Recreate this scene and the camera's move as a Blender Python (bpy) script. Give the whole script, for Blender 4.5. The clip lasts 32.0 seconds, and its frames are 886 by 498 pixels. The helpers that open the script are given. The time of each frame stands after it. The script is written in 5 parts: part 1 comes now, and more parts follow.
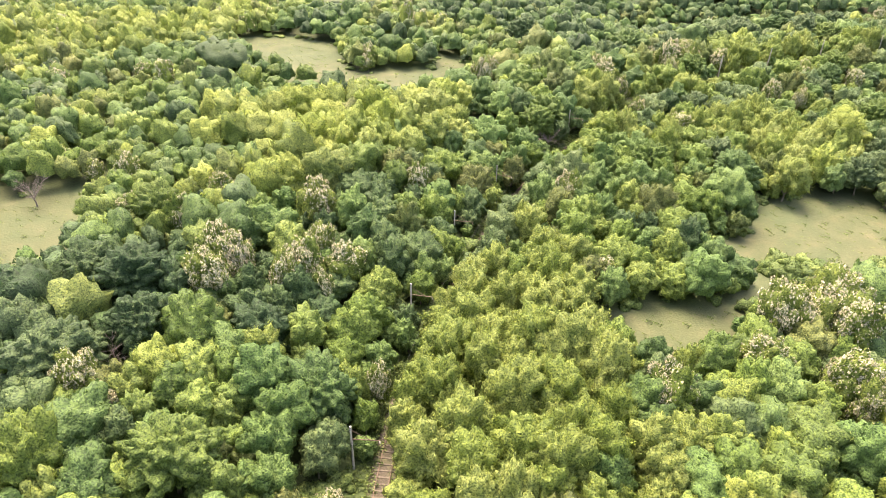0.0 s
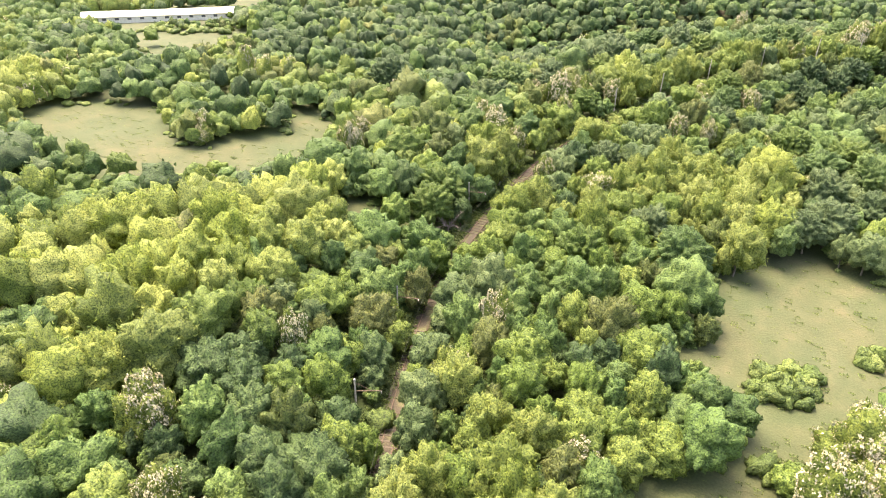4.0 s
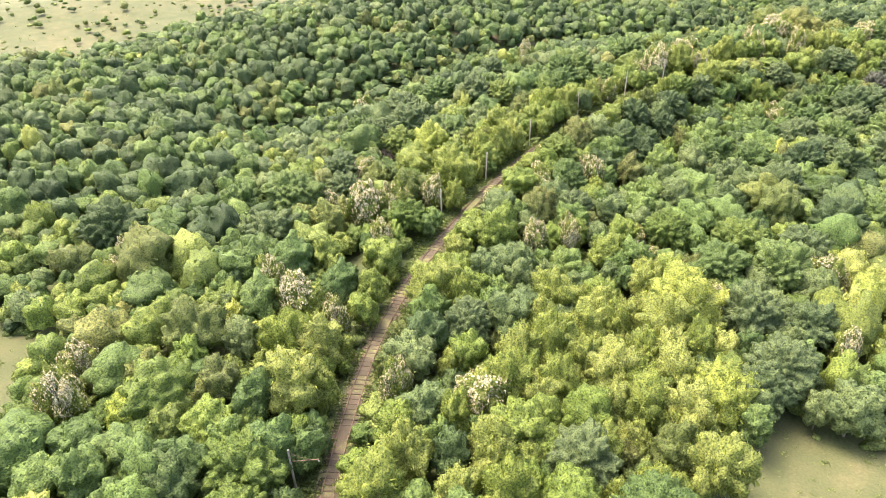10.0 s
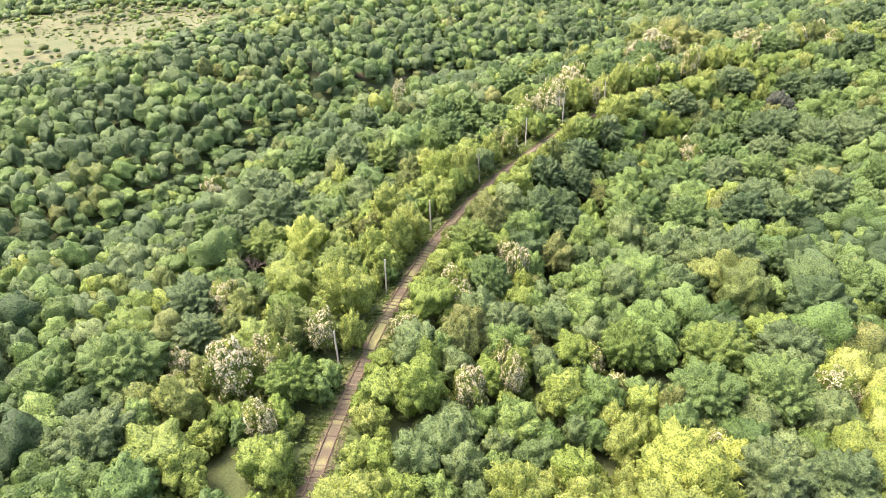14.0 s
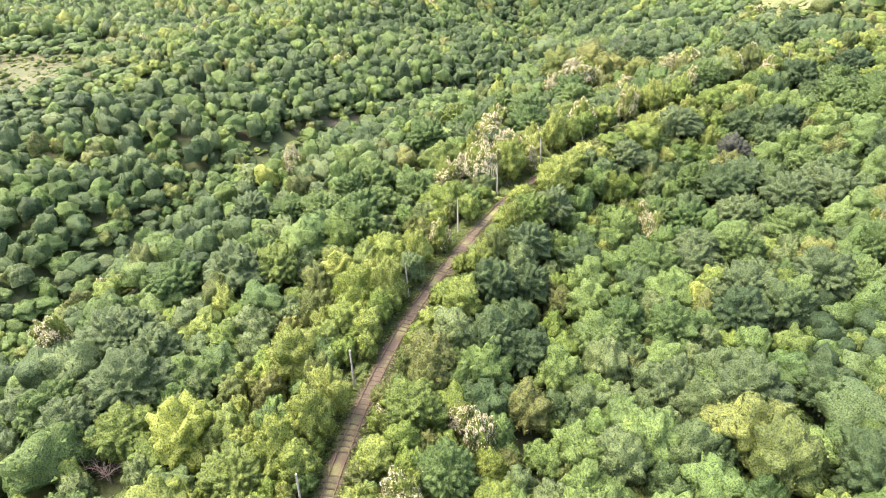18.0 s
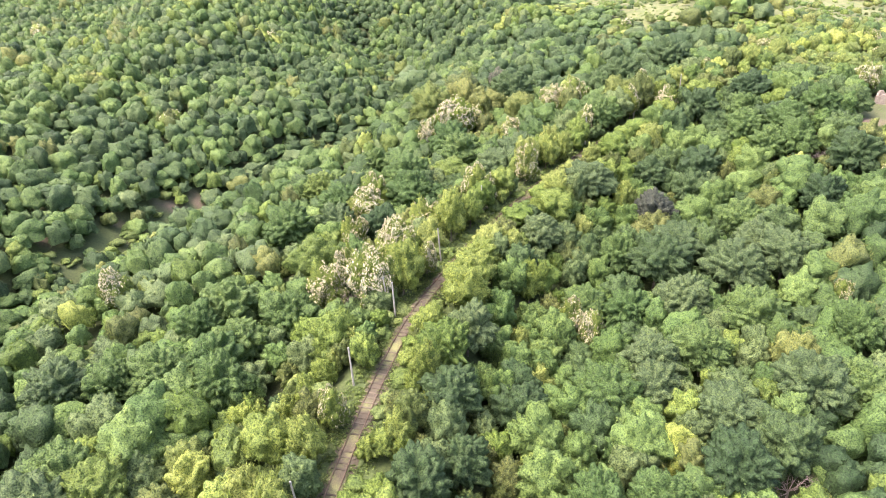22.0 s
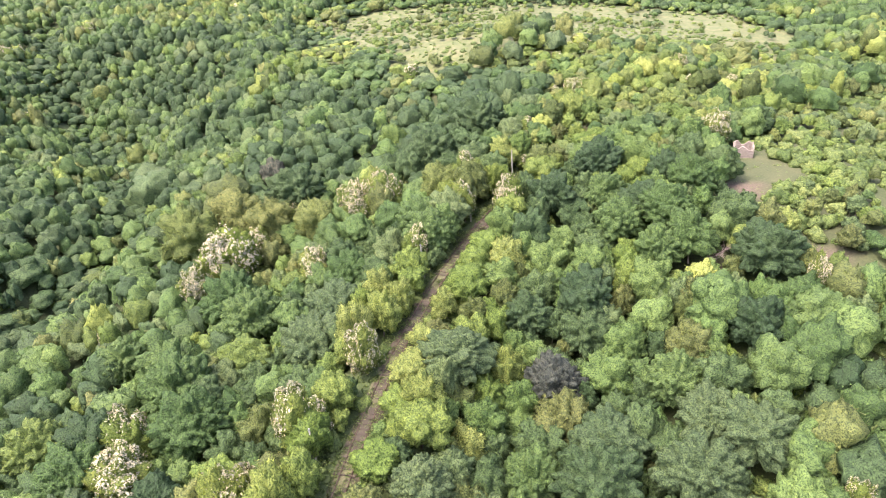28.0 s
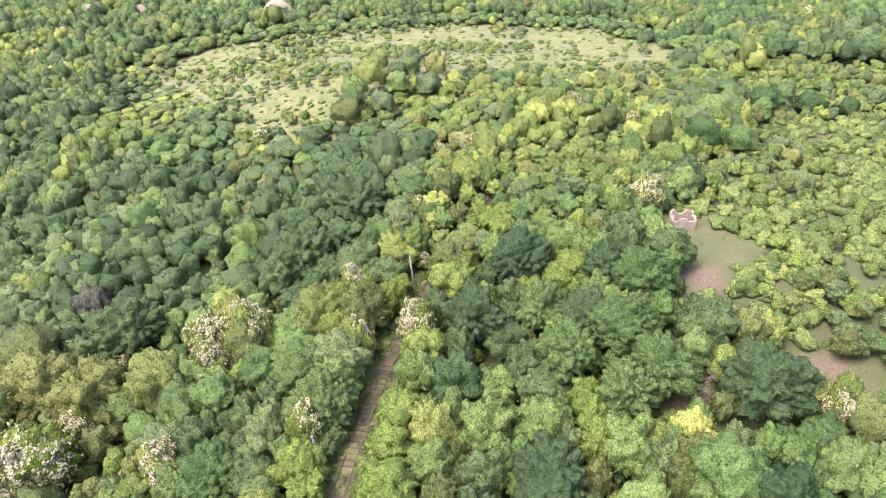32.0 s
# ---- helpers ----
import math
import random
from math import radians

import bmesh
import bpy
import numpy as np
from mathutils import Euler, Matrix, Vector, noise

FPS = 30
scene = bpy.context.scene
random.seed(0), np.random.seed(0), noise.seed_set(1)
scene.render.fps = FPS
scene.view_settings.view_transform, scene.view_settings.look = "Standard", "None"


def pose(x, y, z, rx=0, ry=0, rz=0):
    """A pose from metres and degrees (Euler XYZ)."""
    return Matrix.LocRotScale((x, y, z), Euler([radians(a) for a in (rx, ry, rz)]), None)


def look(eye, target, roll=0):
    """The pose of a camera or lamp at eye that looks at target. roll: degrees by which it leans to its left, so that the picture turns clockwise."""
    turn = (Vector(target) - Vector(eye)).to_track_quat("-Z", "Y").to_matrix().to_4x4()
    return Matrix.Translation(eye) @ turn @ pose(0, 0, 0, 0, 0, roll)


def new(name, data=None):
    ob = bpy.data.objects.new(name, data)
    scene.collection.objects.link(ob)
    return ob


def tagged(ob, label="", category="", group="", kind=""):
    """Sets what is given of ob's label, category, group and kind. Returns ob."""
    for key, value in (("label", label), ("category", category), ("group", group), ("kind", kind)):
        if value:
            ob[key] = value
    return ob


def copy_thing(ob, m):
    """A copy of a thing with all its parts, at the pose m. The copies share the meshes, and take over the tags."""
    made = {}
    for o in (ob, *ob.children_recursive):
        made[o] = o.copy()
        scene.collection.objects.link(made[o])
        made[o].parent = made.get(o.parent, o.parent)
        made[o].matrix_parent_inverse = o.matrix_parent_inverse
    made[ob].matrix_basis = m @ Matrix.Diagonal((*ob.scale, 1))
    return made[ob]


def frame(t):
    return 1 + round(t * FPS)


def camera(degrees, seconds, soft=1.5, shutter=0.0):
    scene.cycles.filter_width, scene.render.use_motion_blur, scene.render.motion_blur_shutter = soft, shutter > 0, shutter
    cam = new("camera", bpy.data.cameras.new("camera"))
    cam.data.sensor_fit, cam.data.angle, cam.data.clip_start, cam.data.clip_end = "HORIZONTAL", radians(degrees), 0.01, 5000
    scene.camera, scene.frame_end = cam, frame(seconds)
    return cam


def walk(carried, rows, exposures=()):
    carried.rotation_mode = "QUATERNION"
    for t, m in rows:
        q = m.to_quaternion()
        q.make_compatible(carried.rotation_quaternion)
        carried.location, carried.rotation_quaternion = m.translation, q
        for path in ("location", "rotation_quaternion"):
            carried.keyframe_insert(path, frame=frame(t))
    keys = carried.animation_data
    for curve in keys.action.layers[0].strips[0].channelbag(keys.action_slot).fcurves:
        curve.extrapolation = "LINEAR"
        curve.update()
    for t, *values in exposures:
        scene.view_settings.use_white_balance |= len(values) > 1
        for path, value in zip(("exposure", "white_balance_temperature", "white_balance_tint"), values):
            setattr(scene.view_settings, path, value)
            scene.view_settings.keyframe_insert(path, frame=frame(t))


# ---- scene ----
cam = camera(66.1, 32.0, soft=0.45)
METRES, EYE, TILT, LEAN, TURN = 320.0, 63.7, 0.0, 0.0, -33.6
ROWS = [
    (0.0, 0.0, 0.0, 0.0, 0.92, -31.63, -1.49),
    (0.5, -0.0021, 0.0152, 0.0005, -0.57, -31.59, -1.42),
    (1.0, -0.0038, 0.0317, 0.001, -2.17, -31.54, -1.34),
    (1.5, -0.0051, 0.0469, 0.0014, -3.65, -31.5, -1.27),
    (2.0, -0.0059, 0.0635, 0.002, -5.3, -31.47, -1.18),
    (2.5, -0.0064, 0.0787, 0.0025, -6.83, -31.41, -1.11),
    (3.0, -0.0064, 0.0952, 0.0031, -8.65, -31.36, -1.01),
    (3.5, -0.006, 0.1103, 0.0037, -10.42, -31.31, -0.91),
    (5.5, 0.0004, 0.1729, 0.0063, -17.74, -31.17, -0.45),
    (6.0, 0.0032, 0.189, 0.0071, -19.65, -31.13, -0.31),
    (6.5, 0.0063, 0.2039, 0.0077, -21.4, -31.11, -0.2),
    (7.0, 0.0102, 0.2198, 0.0085, -23.3, -31.09, -0.06),
    (7.5, 0.0142, 0.2342, 0.0092, -25.03, -31.06, 0.09),
    (8.0, 0.019, 0.2499, 0.0099, -26.92, -31.03, 0.22),
    (8.5, 0.024, 0.264, 0.0106, -28.63, -31.02, 0.35),
    (9.0, 0.0299, 0.2793, 0.0115, -30.45, -30.99, 0.49),
    (9.5, 0.0358, 0.2932, 0.0122, -32.14, -30.96, 0.63),
    (10.0, 0.0427, 0.3081, 0.0131, -33.97, -30.95, 0.78),
    (10.5, 0.0495, 0.3215, 0.014, -35.64, -30.96, 0.94),
    (11.0, 0.0573, 0.3359, 0.0147, -37.48, -30.95, 1.1),
    (11.5, 0.0649, 0.3489, 0.0155, -39.13, -30.97, 1.23),
    (12.0, 0.0733, 0.3626, 0.0163, -40.8, -31.0, 1.36),
    (12.5, 0.0816, 0.3751, 0.0172, -42.31, -31.02, 1.46),
    (13.0, 0.091, 0.3884, 0.0179, -43.93, -31.02, 1.57),
    (13.5, 0.0999, 0.4003, 0.0186, -45.37, -31.02, 1.67),
    (15.5, 0.1406, 0.4473, 0.0214, -49.49, -31.01, 1.93),
    (16.0, 0.1519, 0.4589, 0.0221, -50.84, -31.03, 2.0),
    (16.5, 0.1626, 0.4693, 0.0228, -52.18, -31.05, 2.07),
    (17.0, 0.1742, 0.4805, 0.0236, -53.8, -31.1, 2.14),
    (17.5, 0.1852, 0.4905, 0.0244, -54.92, -31.12, 2.21),
    (18.0, 0.1975, 0.5012, 0.0251, -55.94, -31.12, 2.26),
    (18.5, 0.2091, 0.5107, 0.0258, -56.91, -31.14, 2.31),
    (19.0, 0.2219, 0.5208, 0.0267, -58.02, -31.17, 2.37),
    (19.5, 0.234, 0.5297, 0.0275, -59.61, -31.22, 2.46),
    (20.0, 0.2472, 0.5392, 0.0281, -61.38, -31.27, 2.53),
    (20.5, 0.2594, 0.5476, 0.0288, -63.12, -31.32, 2.62),
    (21.0, 0.2731, 0.5562, 0.0296, -65.19, -31.43, 2.74),
    (21.5, 0.2859, 0.5638, 0.0302, -67.08, -31.5, 2.86),
    (22.0, 0.2998, 0.5722, 0.0311, -69.14, -31.62, 2.94),
    (22.5, 0.3129, 0.5794, 0.0316, -70.83, -31.68, 3.02),
    (23.0, 0.3274, 0.5865, 0.0323, -72.53, -31.76, 3.11),
    (23.5, 0.341, 0.5927, 0.0329, -74.14, -31.85, 3.21),
    (24.0, 0.356, 0.599, 0.0335, -75.89, -31.94, 3.29),
    (24.5, 0.3699, 0.6044, 0.0344, -77.49, -32.04, 3.36),
    (25.0, 0.385, 0.6099, 0.0348, -79.36, -32.12, 3.43),
    (25.5, 0.3991, 0.6143, 0.0355, -81.15, -32.22, 3.5),
    (27.5, 0.4597, 0.6285, 0.0374, -88.72, -32.57, 3.78),
    (28.0, 0.4756, 0.6309, 0.038, -90.55, -32.67, 3.83),
    (28.5, 0.4902, 0.6326, 0.0385, -92.24, -32.77, 3.89),
    (29.0, 0.5061, 0.6343, 0.0388, -94.02, -32.85, 3.88),
    (29.5, 0.5208, 0.6349, 0.039, -95.61, -32.92, 3.95),
    (30.0, 0.5369, 0.6353, 0.0396, -97.39, -33.05, 3.98),
    (30.5, 0.5516, 0.6348, 0.0397, -98.96, -33.15, 4.06),
    (31.0, 0.5675, 0.6344, 0.04, -100.55, -33.22, 4.07),
    (31.5, 0.5824, 0.6339, 0.0404, -102.12, -33.33, 4.05),
    (32.0, 0.5983, 0.6324, 0.0406, -103.56, -33.39, 4.07),
]
walk(cam, [(t, pose(0, 0, EYE, TILT, LEAN, TURN) @ pose(METRES * x, METRES * y, METRES * z, 90 + pitch, roll, yaw)) for t, x, y, z, yaw, pitch, roll in ROWS],
     [(0.0, 1.90, 7900, 12), (9.0, 1.92, 7800, 13), (17.0, 1.90, 7300, 15), (24.0, 1.77, 6800, 18), (32.0, 1.53, 6600, 22)])

# ---- light ----
scene.view_settings.exposure = 1.5
world = bpy.data.worlds.new("sky")
scene.world = world
world.use_nodes = True
wn = world.node_tree
sky = wn.nodes.new("ShaderNodeTexSky")
sky.sky_type = "NISHITA"
sky.sun_disc = False
SUN_ELEVATION, SUN_AZIMUTH = 66.0, 10.0   # azimuth clockwise from +y
sky.sun_elevation, sky.sun_rotation = radians(SUN_ELEVATION), radians(SUN_AZIMUTH)
sky.dust_density = 6.0
wn.nodes["Background"].inputs["Strength"].default_value = 0.26
wn.links.new(sky.outputs["Color"], wn.nodes["Background"].inputs["Color"])
sun = new("sun", bpy.data.lights.new("sun", "SUN"))
sun.data.energy, sun.data.angle, sun.data.color = 1.5, radians(32), (1.0, 0.95, 0.84)
_e, _a = radians(SUN_ELEVATION), radians(SUN_AZIMUTH)
sun.matrix_world = look((0, 0, 300), Vector((0, 0, 300)) - Vector((math.sin(_a) * math.cos(_e), math.cos(_a) * math.cos(_e), math.sin(_e))))

# ---- the plan ----
BASE = 3.0
HILLS = [  # x, y, radius, height
    (450, 50, 55, -6.4), (250, 125, 55, -3.9), (425, -300, 90, -8.2), (325, -50, 55, 5.0), (325, 50, 35, -2.1), (150, 25, 55, -4.4),
    (350, 225, 35, 5.8), (425, -50, 35, 5.3), (25, 200, 90, 2.3), (500, 50, 35, -9.4), (400, 75, 35, -8.5), (475, -275, 150, -8.1),
    (500, 125, 35, 6.6), (275, 50, 35, -5.2), (300, -25, 35, 6.8), (250, 175, 35, -5.1), (350, 125, 35, -3.3), (400, -300, 35, -6.6),
    (450, 0, 35, 5.0), (500, 75, 35, -6.6), (425, -75, 35, 5.2), (200, 175, 35, -1.4), (525, -50, 35, -1.5),
]
KNOLLS = [(405, 65, 26, 5.5), (273, 176, 28, 4.0), (238, 140, 24, 3.5), (422, 12, 24, -3.5)]
TRACK = [(-30, -40), (2, 15), (23, 47), (38, 64), (72, 90), (91, 101), (106, 107.5), (130, 115), (147, 117.8), (168, 118), (185, 117), (203, 115),
         (220, 110.8), (234, 106), (249, 99.3), (267, 89.8), (280, 80.3), (303, 58.4), (317, 41), (327, 26), (337.7, 4.3),
         (348.5, -20.6), (357, -48), (362, -78)]
POLES = [(22.1, 50.8), (42, 71.3), (59.5, 86.2), (77, 97.5), (110, 112.8), (154.5, 121.4), (175, 120.8), (194, 118.3), (215, 114.6), (236, 107.8), (256.5, 99.2), (270.3, 90.8),
         (284.5, 80), (298.5, 68.3), (312, 52.6), (324.4, 35.2), (334, 18), (342, 1)]
RAVINE = [(215, 190), (255, 178), (300, 162), (340, 138), (372, 108), (402, 76), (440, 60), (490, 62), (545, 70), (620, 60)]
BENCH = [(265, 365), (310, 335), (370, 310), (420, 265)]
RIDGE = [(290, 225), (350, 205), (410, 175), (460, 150), (515, 122), (580, 110), (640, 110)]
NEAR_VIEW = [(0, 5), (28, 41), (76, 81), (136, 100), (178, 103), (210, 101), (240, 90), (267, 75), (289, 55), (312, 26), (325, -10)]   # ground low in the camera's view ahead; tree detail follows distance to it
SPUR = [(395, 20), (440, 8), (490, 5), (540, 10)]
GLADE_RIM = [(60, 156), (70, 153), (79, 148), (90, 145), (100, 148)]   # low growth before the northern glade
GRASS_HILL = [(487, -32), (426, -20), (411, -25), (406, -35), (409, -57), (403, -78), (389, -114), (357, -118), (373, -166), (426, -187), (478, -155),
              (509, -116), (525, -88), (536, -61), (520, -40)]
PASTURE = [(205, 340), (225, 305), (245, 285), (265, 282), (290, 280), (318, 262), (322, 235), (335, 218), (352, 214), (395, 232), (392, 285), (360, 345), (300, 420), (220, 420)]
HILLTOP = [(470, -115), (478, -135), (450, -150), (418, -160), (380, -160)]
SHED_MEADOW = [(132, 256, 12), (116, 245, 12), (120, 272, 10), (145, 252, 8), (186, 304, 14), (170, 287, 9), (195, 320, 12), (165, 340, 26), (150, 292, 14), (125, 300, 14)]
MEADOWS = [   # outlines of the grassy openings
    [(62, 50), (66, 55), (70, 54.5), (76, 53), (79, 50.5), (86, 47.5), (91, 47.5), (96, 53), (95, 60), (100, 63), (105, 60), (113, 61.5), (118, 66), (125, 67),
     (135, 64), (141, 62.5), (145, 58), (141, 53), (146, 44), (140, 38), (109, 35), (101, 39), (94, 41), (86, 43.5), (79, 42), (72, 39), (63, 41)],
]
MEADOWS.append([(59, 194), (64, 214), (71, 220), (83, 211), (90, 199), (84, 189), (82, 174), (86, 168), (95, 170), (99, 165), (104, 163), (112, 174), (117, 167),
                (117, 158), (111, 157), (105, 154), (98, 151), (91, 148), (86, 153), (80, 158), (70, 164), (65, 170), (62, 183)])
MEADOWS.append([(-12, 134), (-2, 133), (6, 131), (6, 121), (2, 113), (-1, 109), (-12, 108)])
MEADOWS.append([(88, 130), (91, 130.5), (95, 126), (99, 119.5), (97, 116), (91, 119), (86, 118), (85, 121), (88, 125)])
MEADOWS.append([(182.5, 79), (183, 75), (180, 72), (179, 76)])
MEADOWS.append([(310, -30), (309, -39), (304, -40.5), (298, -36.5), (299, -33), (301, -31), (300, -22), (304, -19), (308, -24)])
MEADOWS.append([(317, -36), (316, -40), (309, -41), (306, -34), (307, -27), (311, -27)])
MEADOWS.append([(290, -19.5), (284, -20.5), (274, -19.5), (273, -16.5), (280, -16.5), (286, -15.5)])
OPEN_BANK = [(343, 136, 6), (347, 131, 5), (323, 158, 5), (314, 171, 4), (333, 148, 5)]
SOIL = [(351, 138, 3), (355, 132, 2.4), (331, 161, 2.0), (322, 173, 1.6), (341, 151, 1.8), (163, 356, 17), (145, 360, 14), (303, -24, 3.5), (283, -19, 2.5), (97, 109, 3), (294, -2, 1.6)]
SCRUB = [(285, -45, 28), (306, -66, 18), (290, -100, 36), (320, -150, 30), (140, 275, 18)]
PALE = [(378, -107, 7), (368, -113, 7), (350, -150, 8), (569, 9, 12), (553, -5, 12), (555, -20, 10), (534, -56, 10), (531, -73, 8)]
YOUNG = [(368, -98, 24), (303, -84, 20), (470, -20, 22), (520, -25, 22), (600, -20, 25), (365, -62, 36), (340, -35, 18), (398, -60, 24), (325, -60, 12), (346, -14, 10)]
YELLOW = [(43, 44, 17), (40, 28, 18), (50, 60, 11), (55, 34, 12), (20, 228, 26), (45, 230, 24), (66, 236, 14), (49, 142, 16), (66, 131, 14), (76, 124, 10),
          (50, 122, 13), (69, 145, 10), (141, 77, 12), (152, 75, 11), (162, 72, 9), (128, 77, 9), (165, 50, 7), (182, 46, 7),
          (128, 121, 6), (320, -91, 5), (344, -137, 5), (327, -91, 7), (371, -112, 8), (308, -104, 8), (154, 84, 8)]
GREY = [(-5, 80, 7), (156, 57, 7), (157, 160, 14), (154, 129, 4), (161, 62, 8), (225, 153, 14), (219, 146, 10), (268, 109, 5), (240, 51, 9), (219, 64, 9),
        (248, 132, 9), (330, 55, 8), (339, 46, 6), (275, 25, 7), (210, 165, 10), (180, 60, 8)]
FRESH = [(20, 58, 12), (5, 57, 10), (11, 71, 5), (80, 57, 6), (89, 76, 8), (103, 115, 4.5), (116, 73, 5), (106, 82, 8), (119, 160, 10), (140, 150, 8), (168, 110, 4),
         (222, 124, 5), (253, 44, 5), (280, 45, 4), (305, 3, 6), (319, -10, 6), (80, 66, 8), (95, 66, 6)]
SHADY = [(225, 190, 28), (265, 215, 28), (190, 235, 25), (300, 185, 22), (250, 160, 14), (170, 185, 14), (330, 215, 25), (150, 205, 16)]
DARK = [(9, 92, 14), (24, 78, 9), (149, 226, 14), (190, 215, 24), (179, 284, 14), (215, 91, 9), (232, 88, 8), (298, 43, 9), (289, 36, 10), (302, 22, 8),
        (366, 160, 26), (361, 5, 16), (387, -16, 22), (324, 5, 8), (340, 40, 10), (280, 16, 10), (410, 25, 34), (539, 47, 32), (480, 40, 32),
        (412, 81, 20), (344, 76, 12), (450, 129, 25), (432, 102, 20), (301, 177, 12), (305, 255, 25), (301, 210, 20), (262, 211, 20), (236, 225, 18), (290, -5, 6), (520, 0, 30)]


def smooth(points, step=1.0):
    """A Catmull-Rom line through plan points, resampled at even steps."""
    p = [Vector((*q, 0)) for q in points]
    p = [2 * p[0] - p[1], *p, 2 * p[-1] - p[-2]]
    fine = []
    for i in range(1, len(p) - 2):
        for k in range(24):
            u = k / 24
            a, b, c, d = p[i - 1:i + 3]
            fine.append(0.5 * (2 * b + (c - a) * u + (2 * a - 5 * b + 4 * c - d) * u * u + (3 * b - a - 3 * c + d) * u ** 3))
    fine = np.array([(v.x, v.y) for v in fine])
    for _ in range(400):
        fine[1:-1] = 0.25 * fine[:-2] + 0.5 * fine[1:-1] + 0.25 * fine[2:]
    s = np.concatenate([[0], np.cumsum(np.hypot(*np.diff(fine, axis=0).T))])
    at = np.arange(0, s[-1], step)
    return np.stack([np.interp(at, s, fine[:, 0]), np.interp(at, s, fine[:, 1])], 1)


LINE = smooth(TRACK)
LINE_DIR = np.gradient(LINE, axis=0)
LINE_DIR /= np.hypot(*LINE_DIR.T)[:, None]


def track_z(x):
    return np.interp(x, [-30, 20, 105, 168, 221, 265, 316, 340, 365], [-1.5, -0.5, 1.3, 3.4, 5, 6.8, 7, 8.5, 9.5])


def to_track(x, y):
    """Distance to the railway, its height there and the side: above zero on the outer side of the bend."""
    x, y = np.atleast_1d(np.asarray(x, float)), np.atleast_1d(np.asarray(y, float))
    best, near = np.full(x.shape, 1e9), np.zeros(x.shape, int)
    for i in range(0, len(LINE), 2):
        d = (x - LINE[i, 0]) ** 2 + (y - LINE[i, 1]) ** 2
        m = d < best
        best[m], near[m] = d[m], i
    side = LINE_DIR[near, 0] * (y - LINE[near, 1]) - LINE_DIR[near, 1] * (x - LINE[near, 0])
    return np.sqrt(best), track_z(LINE[near, 0]), side


def wave(x, y, size, seed=0.0):
    """Slow uneven ripples for outlines and ground, about -1 to 1."""
    a, b = x / size + seed, y / size - 1.7 * seed
    return 0.5 * np.sin(a * 2.1 + 1.3 * np.sin(b * 1.7)) + 0.3 * np.sin(b * 3.9 + 1.1 * np.sin(a * 2.9 + 2)) + 0.2 * np.sin(5.3 * a + 4.7 * b)


def ground_z(x, y):
    x, y = np.atleast_1d(np.asarray(x, float)), np.atleast_1d(np.asarray(y, float))
    z = np.full(x.shape, BASE)
    for hx, hy, r, h in HILLS + KNOLLS:
        z += h * np.exp(-((x - hx) ** 2 + (y - hy) ** 2) / (2 * r * r))
    z += 0.25 * wave(x, y, 9)
    z -= 8.0 * np.exp(-np.abs(line_distance(x, y, RAVINE) / 12.0) ** 1.5)
    z += 5.0 * np.exp(-(line_distance(x, y, RIDGE) / 26.0) ** 2)
    z += 7.0 * np.exp(-(line_distance(x, y, BENCH) / 40.0) ** 2)
    z += 4.0 * np.exp(-(line_distance(x, y, SPUR) / 18.0) ** 2)
    far = np.clip((np.hypot(x - 300, y - 50) - 420) / 500, 0, 1)
    z += far * (18 + 22 * wave(x, y, 260, 3.0))
    d, tz, _ = to_track(x, y)
    w = np.where(d < 3.5, 1, np.exp(-((d - 3.5) / 9.0) ** 2))
    return z * (1 - w) + (tz - 0.25) * w


def line_distance(x, y, points):
    best = np.full(x.shape, 1e9)
    for (ax, ay), (bx, by) in zip(points[:-1], points[1:]):
        ux, uy = bx - ax, by - ay
        u = np.clip(((x - ax) * ux + (y - ay) * uy) / (ux * ux + uy * uy), 0, 1)
        best = np.minimum(best, np.hypot(x - ax - u * ux, y - ay - u * uy))
    return best


def rim_distance(x, y, circles):
    """Metres to the rim of a union of circles, below zero inside, uneven."""
    best = np.full(x.shape, 1e9)
    for cx, cy, r in circles:
        best = np.minimum(best, np.hypot(x - cx, y - cy) - r)
    return best + 1.1 * wave(x, y, 3.1, 1.0) + 0.6 * wave(x, y, 1.3, 2.0)


def inside(x, y, circles, rough=0.28):
    """How far within the union of circles: above zero inside, uneven at the rim."""
    x, y = np.atleast_1d(np.asarray(x, float)), np.atleast_1d(np.asarray(y, float))
    v = np.full(x.shape, -9.0)
    for cx, cy, r in circles:
        v = np.maximum(v, 1 - np.hypot(x - cx, y - cy) / r)
    return v + rough * 0.5 * wave(x, y, 3.1, 1.0) + rough * 0.5 * wave(x, y, 1.3, 2.0)


def within(x, y, corners):
    """Whether plan points lie inside a polygon with an uneven rim."""
    x, y = x + 2.5 * wave(x, y, 6.0, 4.0), y + 2.5 * wave(x, y, 6.0, 8.0)
    inner = np.zeros(x.shape, bool)
    for (ax, ay), (bx, by) in zip(corners, corners[1:] + corners[:1]):
        if ay != by:
            inner ^= ((ay > y) != (by > y)) & (x < (bx - ax) * (y - ay) / (by - ay) + ax)
    return inner


